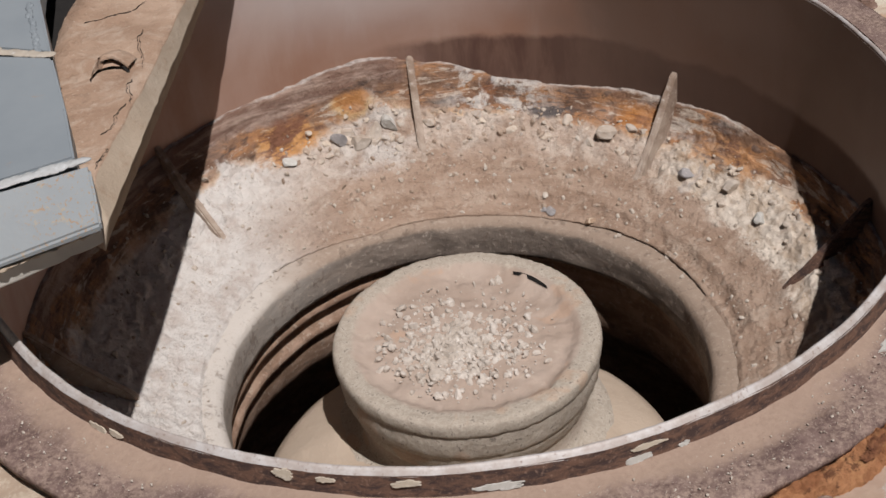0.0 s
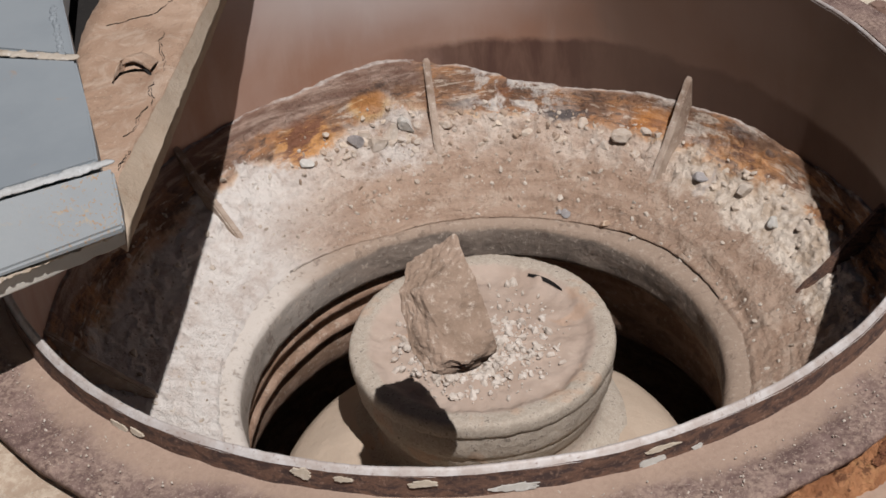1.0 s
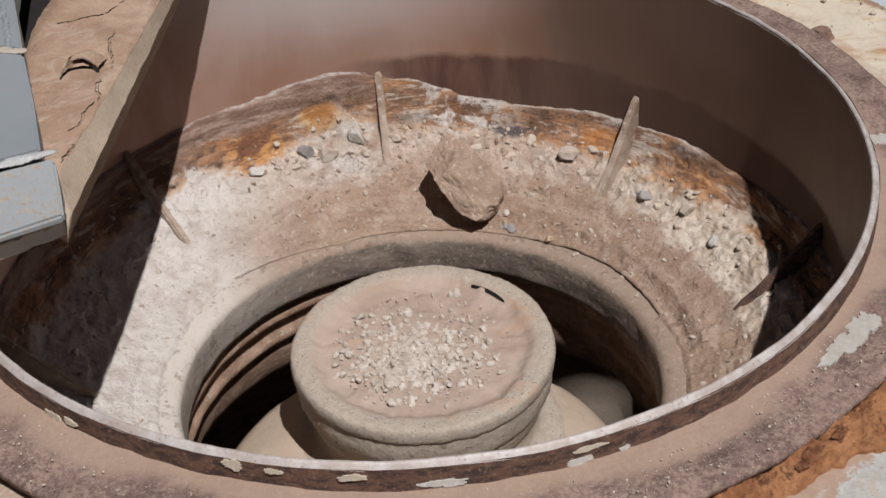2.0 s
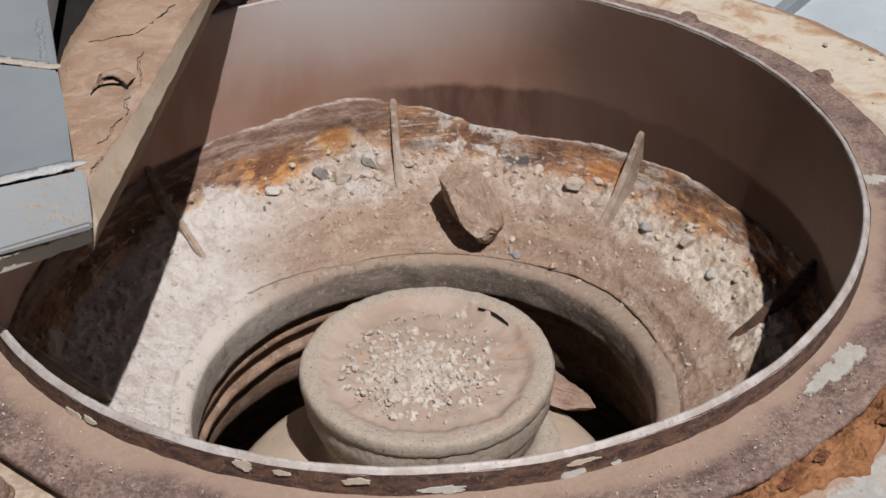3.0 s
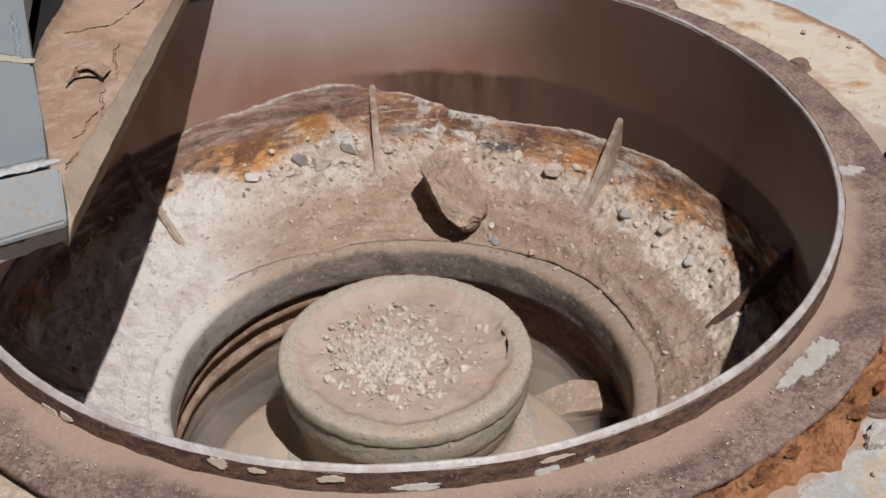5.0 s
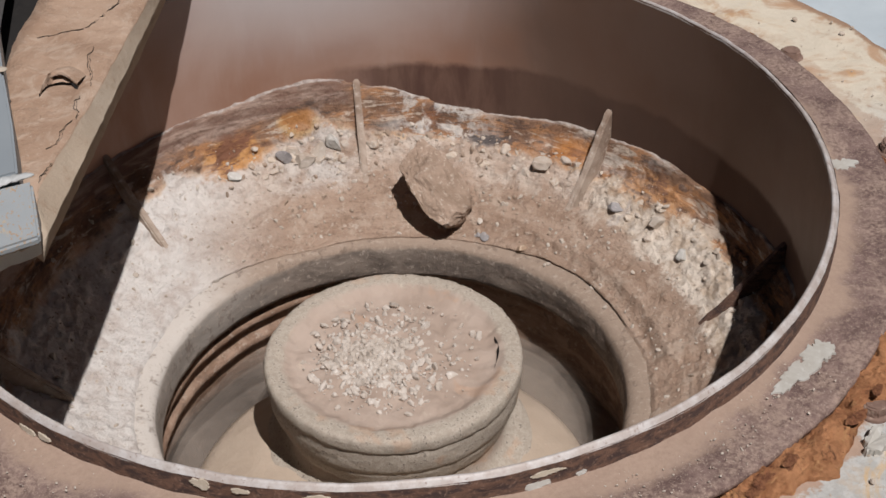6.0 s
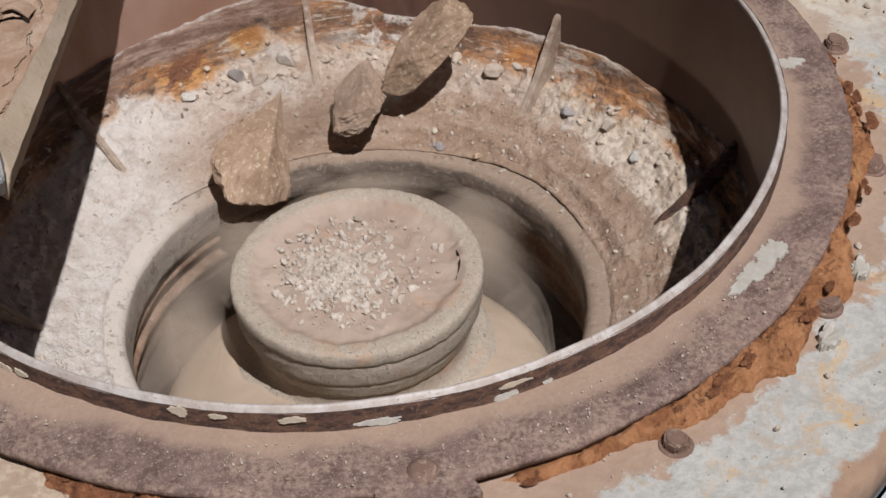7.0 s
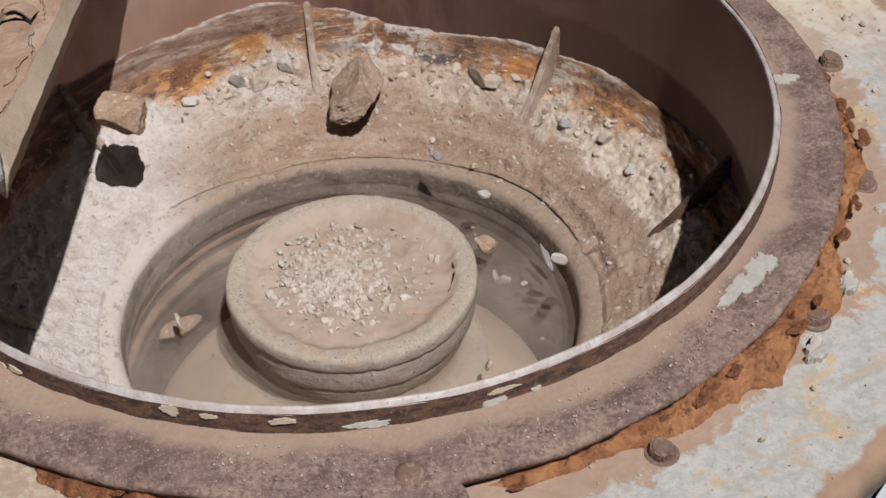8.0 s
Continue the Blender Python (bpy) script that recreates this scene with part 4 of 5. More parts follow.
def build_arm():
    arm = thing("cover_arm", "blue-grey welded steel arm with a dust-caked bar beside it", "steel arm")
    top = [(-0.215, 0.786), (-0.302, 0.226), (-0.328, 0.056), (-0.352, -0.094), (-0.373, -0.196), (-0.384, -0.253), (-0.378, -0.298)]
    low = [(-0.207, 0.833), (-0.294, 0.273), (-0.315, 0.094), (-0.334, -0.054), (-0.347, -0.167), (-0.356, -0.234), (-0.368, -0.337)]
    left = [(-0.371, 0.794), (-0.458, 0.234), (-0.473, 0.08), (-0.467, -0.088), (-0.448, -0.192), (-0.429, -0.257), (-0.401, -0.303)]
    bm = bmesh.new()
    sections = []
    for (tx, ty), (lx, ly), (ex, ey) in zip(top, low, left):
        ring = [(lx - 0.004, ly, 0.108), (lx, ly, 0.132)]
        ring += [(lx + (tx - lx) * q, ly + (ty - ly) * q, 0.132 + 0.022 * q) for q in (0.3, 0.6, 0.94)]
        ring += [(tx + (ex - tx) * q, ty + (ey - ty) * q, 0.155) for q in (0.0, 0.12, 0.25, 0.4, 0.55, 0.7, 0.85, 1.0)]
        ring += [(ex, ey, 0.108)]
        sections.append(ring)
    fine = []
    for a, b in zip(sections, sections[1:]):
        n = max(2, int(math.dist(a[5], b[5]) / 0.010))
        for i in range(n):
            fine.append([tuple(p + (q - p) * i / n for p, q in zip(u, v)) for u, v in zip(a, b)])
    fine.append(sections[-1])
    grid = [[bm.verts.new((x + 0.0014 * fbm(x, y, z, 40), y, z + (0.004 * fbm(x, y, 0, 16) + 0.0022 * abs(fbm(x, y * 0.4, 2, 50)) if z > 0.12 else 0))) for x, y, z in ring] for ring in fine]
    for a, b in zip(grid, grid[1:]):
        for i in range(len(a)):
            j = (i + 1) % len(a)
            face = bm.faces.new((a[i], a[j], b[j], b[i]))
            face.material_index = 1 if i < 4 else 0
    bm.faces.new(grid[0])
    bm.faces.new(grid[-1][::-1])
    bmesh.ops.recalc_face_normals(bm, faces=bm.faces)
    for f in bm.faces:
        f.smooth = True
    for ring in grid:
        for v in (ring[1], ring[4]):
            for e in v.link_edges:
                if e.other_vert(v) not in ring:
                    e.smooth = False
    bar = part("dusty_bar", bm, M_BEAM, arm, "steel bar under a crust of caked dust")
    bar.data.materials.append(M_SIDE)
    # a burst blister and cracks in the caked dust
    rnd = random.Random(6)

    def crack(points, width):
        bm = bmesh.new()
        rows_ = []
        for i, (x, y) in enumerate(points):
            w = width * (0.25 + math.sin(math.pi * (i + 0.5) / len(points))) * rnd.uniform(0.6, 1.2)
            z = 0.155 + 0.004 * fbm(x, y, 0, 16) + 0.0022 * abs(fbm(x, y * 0.4, 2, 50)) + 0.0012
            rows_.append([bm.verts.new((x - w, y - w * 0.4, z)), bm.verts.new((x, y, z - 0.0035)), bm.verts.new((x + w, y + w * 0.4, z))])
        for a, b in zip(rows_, rows_[1:]):
            bm.faces.new((a[0], a[1], b[1], b[0]))
            bm.faces.new((a[1], a[2], b[2], b[1]))
        part("crack", bm, M_DARK, bar, "dark crack in the caked dust")

    def wander(a, b, n, amp):
        return [(a[0] + (b[0] - a[0]) * i / n + amp * 3 * fbm(i * 0.15, a[0] * 40, 1, 1.0) + rnd.gauss(0, amp * 0.18), a[1] + (b[1] - a[1]) * i / n + rnd.gauss(0, amp * 0.4)) for i in range(n + 1)]

    crack(wander((-0.362, -0.055), (-0.363, -0.115), 16, 0.0022), 0.0015)
    crack(wander((-0.363, -0.115), (-0.383, -0.179), 20, 0.0022), 0.0015)
    crack(wander((-0.377, -0.206), (-0.384, -0.246), 12, 0.0022), 0.0015)
    crack(wander((-0.338, 0.208), (-0.382, 0.119), 20, 0.0022), 0.0015)
    crack(wander((-0.387, 0.116), (-0.445, 0.101), 18, 0.0022), 0.0015)
    crack(wander((-0.361, 0.066), (-0.358, -0.032), 16, 0.0022), 0.0015)
    lower, upper = ([(-0.415, -0.053), (-0.411, -0.038), (-0.404, -0.03), (-0.397, -0.027), (-0.389, -0.026), (-0.379, -0.028), (-0.37, -0.03)], [(-0.413, -0.056), (-0.411, -0.035), (-0.407, -0.019), (-0.4, -0.015), (-0.392, -0.013), (-0.38, -0.024), (-0.369, -0.037)])
    bm = bmesh.new()
    rows_ = []
    for (x, y), (u, v) in zip(lower, upper):
        dx, dy = u - x, v - y
        rows_.append([bm.verts.new(p) for p in ((x, y, 0.1585), (u + dx * 0.3, v + dy * 0.3, 0.150))])
    for a, b in zip(rows_, rows_[1:]):
        bm.faces.new((a[0], b[0], b[1], a[1]))
    # black sheet for the shade under the lifted flap
    part("hollow", bm, M_DARK, bar, "dark hollow under a burst blister")
    bm = bmesh.new()
    rows_ = []
    for i, (u, v) in enumerate(upper):
        lift = 0.011 * math.sin(math.pi * (i + 0.5) / len(upper)) ** 0.5
        ring = []
        for k, q in enumerate((0.0, 0.006, 0.014, 0.024, 0.034)):
            ring.append(bm.verts.new((u + q * 0.25 + rnd.gauss(0, 0.0006), v + q, 0.157 + lift * (1 - (q / 0.034) ** 1.4) + 0.0015 * fbm(u, v + q, 3, 60) - (0.004 if k == 4 else 0))))
        rows_.append([bm.verts.new((u, v + 0.001, 0.155 + lift * 0.6))] + ring)
    for a, b in zip(rows_, rows_[1:]):
        for k in range(len(a) - 1):
            bm.faces.new((a[k], b[k], b[k + 1], a[k + 1]))
    for f in bm.faces:
        f.smooth = True
    part("blister", bm, M_BEAM, bar, "lifted flap of caked dust")
    for outline, under, mat in (([(-0.95, 0.62, 0.222), (-0.544, 0.62, 0.222), (-0.488, 0.095, 0.222), (-0.461, -0.01, 0.222), (-0.44, -0.094, 0.222), (-0.542, -0.057, 0.222), (-0.95, 0.091, 0.222)], 0.17, M_GREY), ([(-0.95, 0.031, 0.222), (-0.538, -0.079, 0.222), (-0.437, -0.106, 0.222), (-0.405, -0.223, 0.222), (-0.381, -0.324, 0.222), (-0.477, -0.364, 0.222), (-0.95, -0.561, 0.222)], 0.17, M_GREY), ([(-0.95, -0.552, 0.218), (-0.475, -0.375, 0.218), (-0.365, -0.334, 0.218), (-0.359, -0.371, 0.168), (-0.476, -0.42, 0.161), (-0.95, -0.619, 0.133)], 0.158, M_GREY2)):
        bm = bmesh.new()
        high = [bm.verts.new(p) for p in outline]
        low_ = [bm.verts.new((x, y, min(under, z - 0.008))) for x, y, z in outline]
        n = len(outline)
        bm.faces.new(high)
        bm.faces.new(low_[::-1])
        for i in range(n):
            bm.faces.new((high[i], low_[i], low_[(i + 1) % n], high[(i + 1) % n]))
        bmesh.ops.recalc_face_normals(bm, faces=bm.faces)
        bmesh.ops.bevel(bm, geom=bm.edges[:], offset=0.0025, segments=2, affect='EDGES')
        part("arm_plate", bm, mat, arm, "painted steel plate with rust specks" if mat is M_GREY2 else "")
    part("lower_plate", roughen(prism([(-0.95, -0.437), (-0.43, -0.261), (-0.38, -0.291), (-0.369, -0.344), (-0.411, -0.371), (-0.481, -0.412), (-0.95, -0.687)], 0.124, 0.143, 0.002), 0.002, 40, 1, 3), M_PALE, arm, "pale bottom plate with a ragged edge")

    def bead(a, b, width, seed, mat, lab):
        rnd = random.Random(seed)
        bm = bmesh.new()
        a, b = Vector(a), Vector(b)
        n = int((b - a).length / 0.0035)
        for i in range(n):
            p = a.lerp(b, (i + 0.5) / n)
            g = bmesh.ops.create_icosphere(bm, subdivisions=2, radius=1.0)
            way = math.atan2(b.y - a.y, b.x - a.x)
            m = Matrix.LocRotScale(p + Vector((rnd.gauss(0, 0.0009), rnd.gauss(0, 0.0009), 0)), Euler((0, 0, way + rnd.gauss(0, 0.3))), (width * rnd.uniform(0.8, 1.5), width * rnd.uniform(0.5, 0.85), 0.0026 * rnd.uniform(0.5, 1.1)))
            bmesh.ops.transform(bm, matrix=m, verts=g["verts"])
        for f in bm.faces:
            f.smooth = True
        part("weld", roughen(bm, 0.0016, 160, seed), mat, arm, lab)

    bead((-0.95, 0.061, 0.222), (-0.439, -0.1, 0.222), 0.008, 1, M_WELD, "rough rusty weld seam")
    bead((-0.95, -0.556, 0.22), (-0.373, -0.329, 0.22), 0.009, 2, M_BEAD, "thick white-painted weld bead")
    bead((-0.487, 0.034, 0.222), (-0.455, -0.093, 0.222), 0.005, 3, M_GREY, "short painted weld with spatter")
    bead((-0.95, -0.69, 0.15), (-0.367, -0.354, 0.15), 0.006, 4, M_WELD, "ragged weld under the arm")
    # added black sheet; stands for the shade seen down the open gap
    part("gap_shade", prism([(-0.62, 0.82), (-0.385, 0.82), (-0.470, 0.25), (-0.480, 0.07), (-0.53, 0.07)], 0.085, 0.100, 0.002), M_DARK, arm, "black sheet added for the dark of the gap between plate and bar")
    part("post", prism([(-1.02, -0.1), (-0.94, -0.1), (-0.94, 0.3), (-1.02, 0.3)], -0.30, 0.208, 0.004), M_GREY, arm, "grey post that carries the arm")
    part("crossbar", prism([(-1.02, 0.50), (0.30, 0.98), (0.27, 1.08), (-1.02, 0.62)], 0.06, 0.13, 0.004), M_GREY, arm, "grey crossbar behind the hopper")
    return arm


def build_loose():
    rnd = random.Random(21)
    places = []
    while len(places) < 6400:
        a, r = rnd.uniform(0, 6.283), 0.372 + 0.19 * rnd.random() ** 0.8
        if r > 0.562:
            continue
        s = 0.0018 + 0.010 * rnd.random() ** 7
        if r > 0.50:
            s *= 1.3
        places.append((r * math.cos(a), r * math.sin(a), ledge_height(a, r) + 0.08 * s, s))
    gravel("ledge_grit", places[::2], M_GRAVEL, "small pale stones strewn over the packed dirt", "grit", 8)
    gravel("ledge_crumbs", [p for p in places[1::2] if -0.27 < p[0] < 0.33], M_CRUMB, "brown dirt crumbs strewn over the ledge", "grit", 18)
    places = []
    while len(places) < 900:
        a, r = rnd.uniform(math.radians(-170), math.radians(-40)), rnd.uniform(0.614, 0.688)
        s = 0.0012 + 0.0030 * rnd.random() ** 3
        places.append((r * math.cos(a), r * math.sin(a), -0.0345 + 0.2 * s, s))
    gravel("flange_grit", places, M_GRAVEL, "sand grains lying on the rusted flange", "grit", 9)
    places = []
    while len(places) < 500:
        a, r = rnd.uniform(math.radians(-170), math.radians(40)), rnd.uniform(0.70, 0.87)
        s = 0.0018 + 0.009 * rnd.random() ** 5
        places.append((r * math.cos(a), r * math.sin(a), -0.0655 + 0.2 * s, s))
    gravel("deck_grit", places, M_GRAVEL, "dust crumbs and chips lying on the deck", "grit", 10)
    # single stones that stand out on the ledge
    for i, (th, r, s, mat, lab) in enumerate(((119.4, 0.520, 0.026, M_WHITE, "round white pebble on the dirt ledge"), (58.6, 0.520, 0.038, M_GRAVEL, "pale angular stone bedded in the ledge"), (40.9, 0.506, 0.030, M_SLATE, "grey angular stone by the rib"),
                                              (109.5, 0.524, 0.030, M_SLATE, "broken grey stone under the wall"), (105.5, 0.516, 0.040, M_GRAVEL, "broken grey stone under the wall"), (102.5, 0.528, 0.034, M_GRAVEL, "broken grey stone under the wall"), (99.5, 0.534, 0.036, M_WHITE, "broken grey stone under the wall"), (107.0, 0.536, 0.030, M_GRAVEL, "broken grey stone under the wall"),
                                              (53.9, 0.381, 0.018, M_ROCK2, "ochre pebble by the liner rim"), (64.6, 0.384, 0.020, M_SLATE, "flat grey pebble by the liner rim"), (66.5, 0.386, 0.014, M_SLATE, "flat grey pebble by the liner rim"), (31.0, 0.512, 0.030, M_GRAVEL, "broken pale stone by the wall"), (22.0, 0.505, 0.028, M_WHITE, "broken pale stone by the wall"))):
        a = radians(th)
        me = rock_mesh("ledge_stone", (s, s * 0.8, s * 0.65), 40 + i, 9, 3)
        tagged(part("ledge_stone", me, mat, None, "", pose(r * math.cos(a), r * math.sin(a), ledge_height(a, r) + 0.15 * s, 20 * i, 15, 50 * i)), lab, "stone", "stones on the ledge")
    rnd = random.Random(33)
    shapes = [rock_mesh("bedded_stone", (1, 0.8, 0.62), 300 + i, 8, 3, 0.06) for i in range(6)]
    spots = [(rnd.uniform(97, 116), rnd.uniform(0.508, 0.556)) for _ in range(44)] + [(rnd.uniform(23, 46), rnd.uniform(0.485, 0.545)) for _ in range(9)] + [(rnd.uniform(52, 92), rnd.uniform(0.500, 0.545)) for _ in range(26)]
    for th, r in spots:
        a = radians(th)
        s = 0.009 + 0.019 * rnd.random() ** 2 * (0.7 if th < 50 else 1.0)
        me = rnd.choice(shapes)
        if not me.materials:
            me.materials.append(M_BEDDED)
        m = pose(r * math.cos(a), r * math.sin(a), ledge_height(a, r) - 0.14 * s, rnd.uniform(-40, 40), rnd.uniform(-40, 40), rnd.uniform(0, 360))
        tagged(part("bedded_stone", me, None, None, "", m @ Matrix.Scale(s, 4)), "broken pale stone bedded in the dirt under the wall", "stone", "stones on the ledge")
    # paint chips on the deck
    rnd = random.Random(2)
    for x, y, l, w in ((0.540, -0.518, 0.052, 0.026), (0.610, -0.410, 0.055, 0.024)):
        tagged(part("paint_chip", flake(rnd, l, w, 0.005), M_PATCH, None, "", pose(x, y, -0.062, 6, 0, math.degrees(math.atan2(y, x)) + 95)), "thick chip of white paint lifted off the deck", "paint chip", "paint chips on the deck")


def build_ground():
    n = 24
    verts = [(0, 0, -2.6)]
    for ring in (3, 8, 30, 200, 2000):
        for i in range(n):
            a = 2 * math.pi * i / n
            verts.append((ring * math.cos(a), ring * math.sin(a), -2.6))
    faces = [(0, 1 + i, 1 + (i + 1) % n) for i in range(n)]
    for k in range(4):
        for i in range(n):
            j = (i + 1) % n
            faces.append((1 + k * n + i, 1 + (k + 1) * n + i, 1 + (k + 1) * n + j, 1 + k * n + j))
    tagged(part("ground", mesh_of("ground", verts, faces), M_GROUND), "dry tan quarry ground", "ground", kind="structure")
    base = polar("crusher_frame", [(1.88, -0.85), (1.16, -1.2), (1.16, -1.6), (1.3, -1.65), (1.35, -2.6)], 64)
    tagged(part("crusher_frame", base, M_GREY), "blue-grey painted crusher frame on the ground", "machine frame", kind="structure")


hopper = build_hopper()
ledge = build_ledge()
liner = build_liner()
head, mantle = build_head()
deck = build_deck()
crust("rust_crust", -79.0, 6.0, 0.684, 0.064, 0.036, 1, "swollen orange rust crust between flange and deck")
crust("rust_crust", -122.0, -89.0, 0.676, 0.058, 0.020, 7, "cracked orange rust layers under the flange edge")
crust("rust_crust", 8.0, 78.0, 0.682, 0.040, 0.014, 12, "thin orange rust crust along the flange")
build_bolts()
arm = build_arm()
build_loose()
build_ground()


def rock(name, size, seed, mat, label, cuts=11, taper=(1, 1)):
    return tagged(part(name, rock_mesh(name, size, seed, cuts, 5, 0.06, taper), mat), label, "rock")


rock_a = rock("rock", (0.160, 0.128, 0.085), 3, M_ROCK, "dusty tan angular rock tossed onto the crusher head", 11, (1.0, 0.62))
rock_b = rock("rock", (0.17, 0.062, 0.055), 8, M_ROCK3, "long reddish rock sliver that drops into the crushing gap")
rock_c = rock("rock", (0.205, 0.115, 0.100), 14, M_ROCK, "long tan rock tossed into the crusher", 12, (0.5, 1.0))
rock_d = rock("rock", (0.215, 0.112, 0.088), 22, M_ROCK2, "long ochre brown rock with a flat broken face", 12, (1.0, 0.75))
rock_e = rock("rock", (0.225, 0.180, 0.090), 35, M_ROCK2, "wedge-shaped ochre brown rock with pale specks", 9, (1.0, 0.30))
fragment = rock("rock_fragment", (0.098, 0.086, 0.064), 44, M_ROCK2, "broken brown rock fragment thrown up by the crusher", 9)

late_stones = [tagged(part("rock_fragment", rock_mesh("rock_fragment", size, seed, 8, 4, 0.06), mat), label, "rock") for size, seed, mat, label in (
    ((0.075, 0.030, 0.022), 61, M_ROCK, "flat tan rock fragment thrown up in the dust"), ((0.046, 0.034, 0.030), 63, M_ROCK2, "small brown rock fragment by the feed plate"), ((0.024, 0.020, 0.014), 66, M_WHITE, "small white stone chip flying over the gap"), ((0.050, 0.012, 0.010), 69, M_SLATE, "thin grey stone splinter flying over the gap"))]

# chips thrown up out of the crushing gap: start, end, place, throw
BURSTS = ((1.15, 1.95, (0.27, 0.06, -0.40), (0.05, 0.10, 1.0), 26, 1), (3.55, 4.35, (0.30, -0.03, -0.50), (0.0, 0.08, 1.3), 20, 2), (7.65, 8.0, (0.28, 0.06, -0.46), (-0.05, 0.12, 1.85), 26, 3), (7.72, 8.0, (-0.27, -0.02, -0.50), (0.05, 0.10, 1.0), 7, 4))


def build_chips():
    out = []
    for start, end, place, throw, count, seed in BURSTS:
        rnd = random.Random(70 + seed)
        for i in range(count):
            s = 0.004 + 0.023 * rnd.random() ** 2.6
            me = rock_mesh("stone_chip", (s * rnd.uniform(1.0, 1.8), s, s * 0.5), 200 + 31 * seed + i, 7, 2, 0.04)
            chip = tagged(part("stone_chip", me, rnd.choice((M_RUBBLE, M_GRAVEL, M_ROCK))), "small broken stone chip thrown up by the crusher", "stone chip", "chips thrown up by the crusher")
            out.append((chip, start, end, Vector(place) + Vector((rnd.gauss(0, 0.022), rnd.gauss(0, 0.09), rnd.uniform(-0.08, 0.04))), Vector(throw) + Vector((rnd.gauss(0, 0.13), rnd.gauss(0, 0.30), rnd.uniform(-0.5, 0.7))), [rnd.uniform(-500, 500) for _ in range(3)]))
    return out


CHIPS = build_chips()


def dust_puff_mat(name, dense):
    n = Nodes(name)
    mixer, both = n.nt.nodes.new("ShaderNodeMixShader"), n.nt.nodes.new("ShaderNodeMixShader")
    clear = n.nt.nodes.new("ShaderNodeBsdfTransparent")
    dim, front = n.nt.nodes.new("ShaderNodeBsdfTranslucent"), n.nt.nodes.new("ShaderNodeBsdfDiffuse")
    for grain in (dim, front):
        grain.inputs[0].default_value = (0.70, 0.585, 0.48, 1)
    # thin towards the rim of each veil
    place = n.nt.nodes.new("ShaderNodeTexCoord")
    split = n.nt.nodes.new("ShaderNodeSeparateXYZ")
    n.nt.links.new(place.outputs["Generated"], split.inputs[0])
    ux, uy = n.math('SUBTRACT', split.outputs[0], 0.5), n.math('SUBTRACT', split.outputs[1], 0.5)
    far = n.math('SQRT', n.math('ADD', n.math('MULTIPLY', ux, ux), n.math('MULTIPLY', uy, uy)))
    swirl = n.noise(6, 3, 0.5, 0.6)
    far = n.math('ADD', far, n.math('MULTIPLY', n.math('SUBTRACT', swirl, 0.5), 0.20))
    amount = n.math('MULTIPLY', n.math('MULTIPLY', n.step(far, 0.42, 0.06), n.step(swirl, 0.02, 0.55)), dense)
    both.inputs[0].default_value = 0.6
    n.nt.links.new(dim.outputs[0], both.inputs[1])
    n.nt.links.new(front.outputs[0], both.inputs[2])
    n.nt.links.new(amount, mixer.inputs[0])
    n.nt.links.new(clear.outputs[0], mixer.inputs[1])
    n.nt.links.new(both.outputs[0], mixer.inputs[2])
    n.nt.links.new(mixer.outputs[0], n.nt.nodes["Material Output"].inputs[0])
    return n.mat


M_PUFF, M_THICK = dust_puff_mat("airborne_dust", 0.19), dust_puff_mat("thick_airborne_dust", 0.40)


def dust_cloud(label, puffs, seed, mat=M_PUFF):
    cloud = thing("dust_cloud", label, "dust cloud")
    for i, (x, y, z, sx, sy, sz) in enumerate(puffs):
        for layer in (-0.5, 0.5):
            def billow(th, r, zz, k):
                u, v = r * math.cos(th), r * math.sin(th)
                return r * (1 + 0.12 * fbm(math.cos(th), math.sin(th), seed * 3 + i + layer, 1.5)), sz * (0.7 * (1 - r * r) + 0.12 * fbm(u, v, seed + i + layer, 1.6))

            me = polar("puff", [(q / 14 + 0.001, 0) for q in range(15)], 48, billow)
            for vert in me.vertices:
                vert.co = Vector((vert.co.x * sx * 1.45, vert.co.y * sy * 1.45, vert.co.z))
            part("puff", me, mat, cloud, "thin tan dust hanging in the air", Matrix.Translation((x, y, z + layer * sz)))
    return cloud


cloud_a = dust_cloud("tan dust puff rising where the rock struck", [(0, 0, 0, 0.085, 0.07, 0.05)], 1)
cloud_b = dust_cloud("thin tan dust hanging in the crushing chamber", [(0.245, 0.02, 0, 0.075, 0.15, 0.07), (-0.245, -0.02, -0.02, 0.075, 0.15, 0.06), (0.03, 0.265, 0.02, 0.15, 0.06, 0.06)], 2)
cloud_c = dust_cloud("tan dust blown up behind the feed plate", [(0.02, 0, 0, 0.17, 0.08, 0.07)], 3)

cloud_d = dust_cloud("dense tan dust filling the gap round the crusher head", [(-0.265, 0.06, -0.01, 0.07, 0.13, 0.07), (-0.16, 0.235, 0.0, 0.11, 0.075, 0.07), (0.05, 0.285, 0.01, 0.13, 0.06, 0.07), (0.215, 0.195, 0.0, 0.09, 0.09, 0.07)], 4, M_THICK)


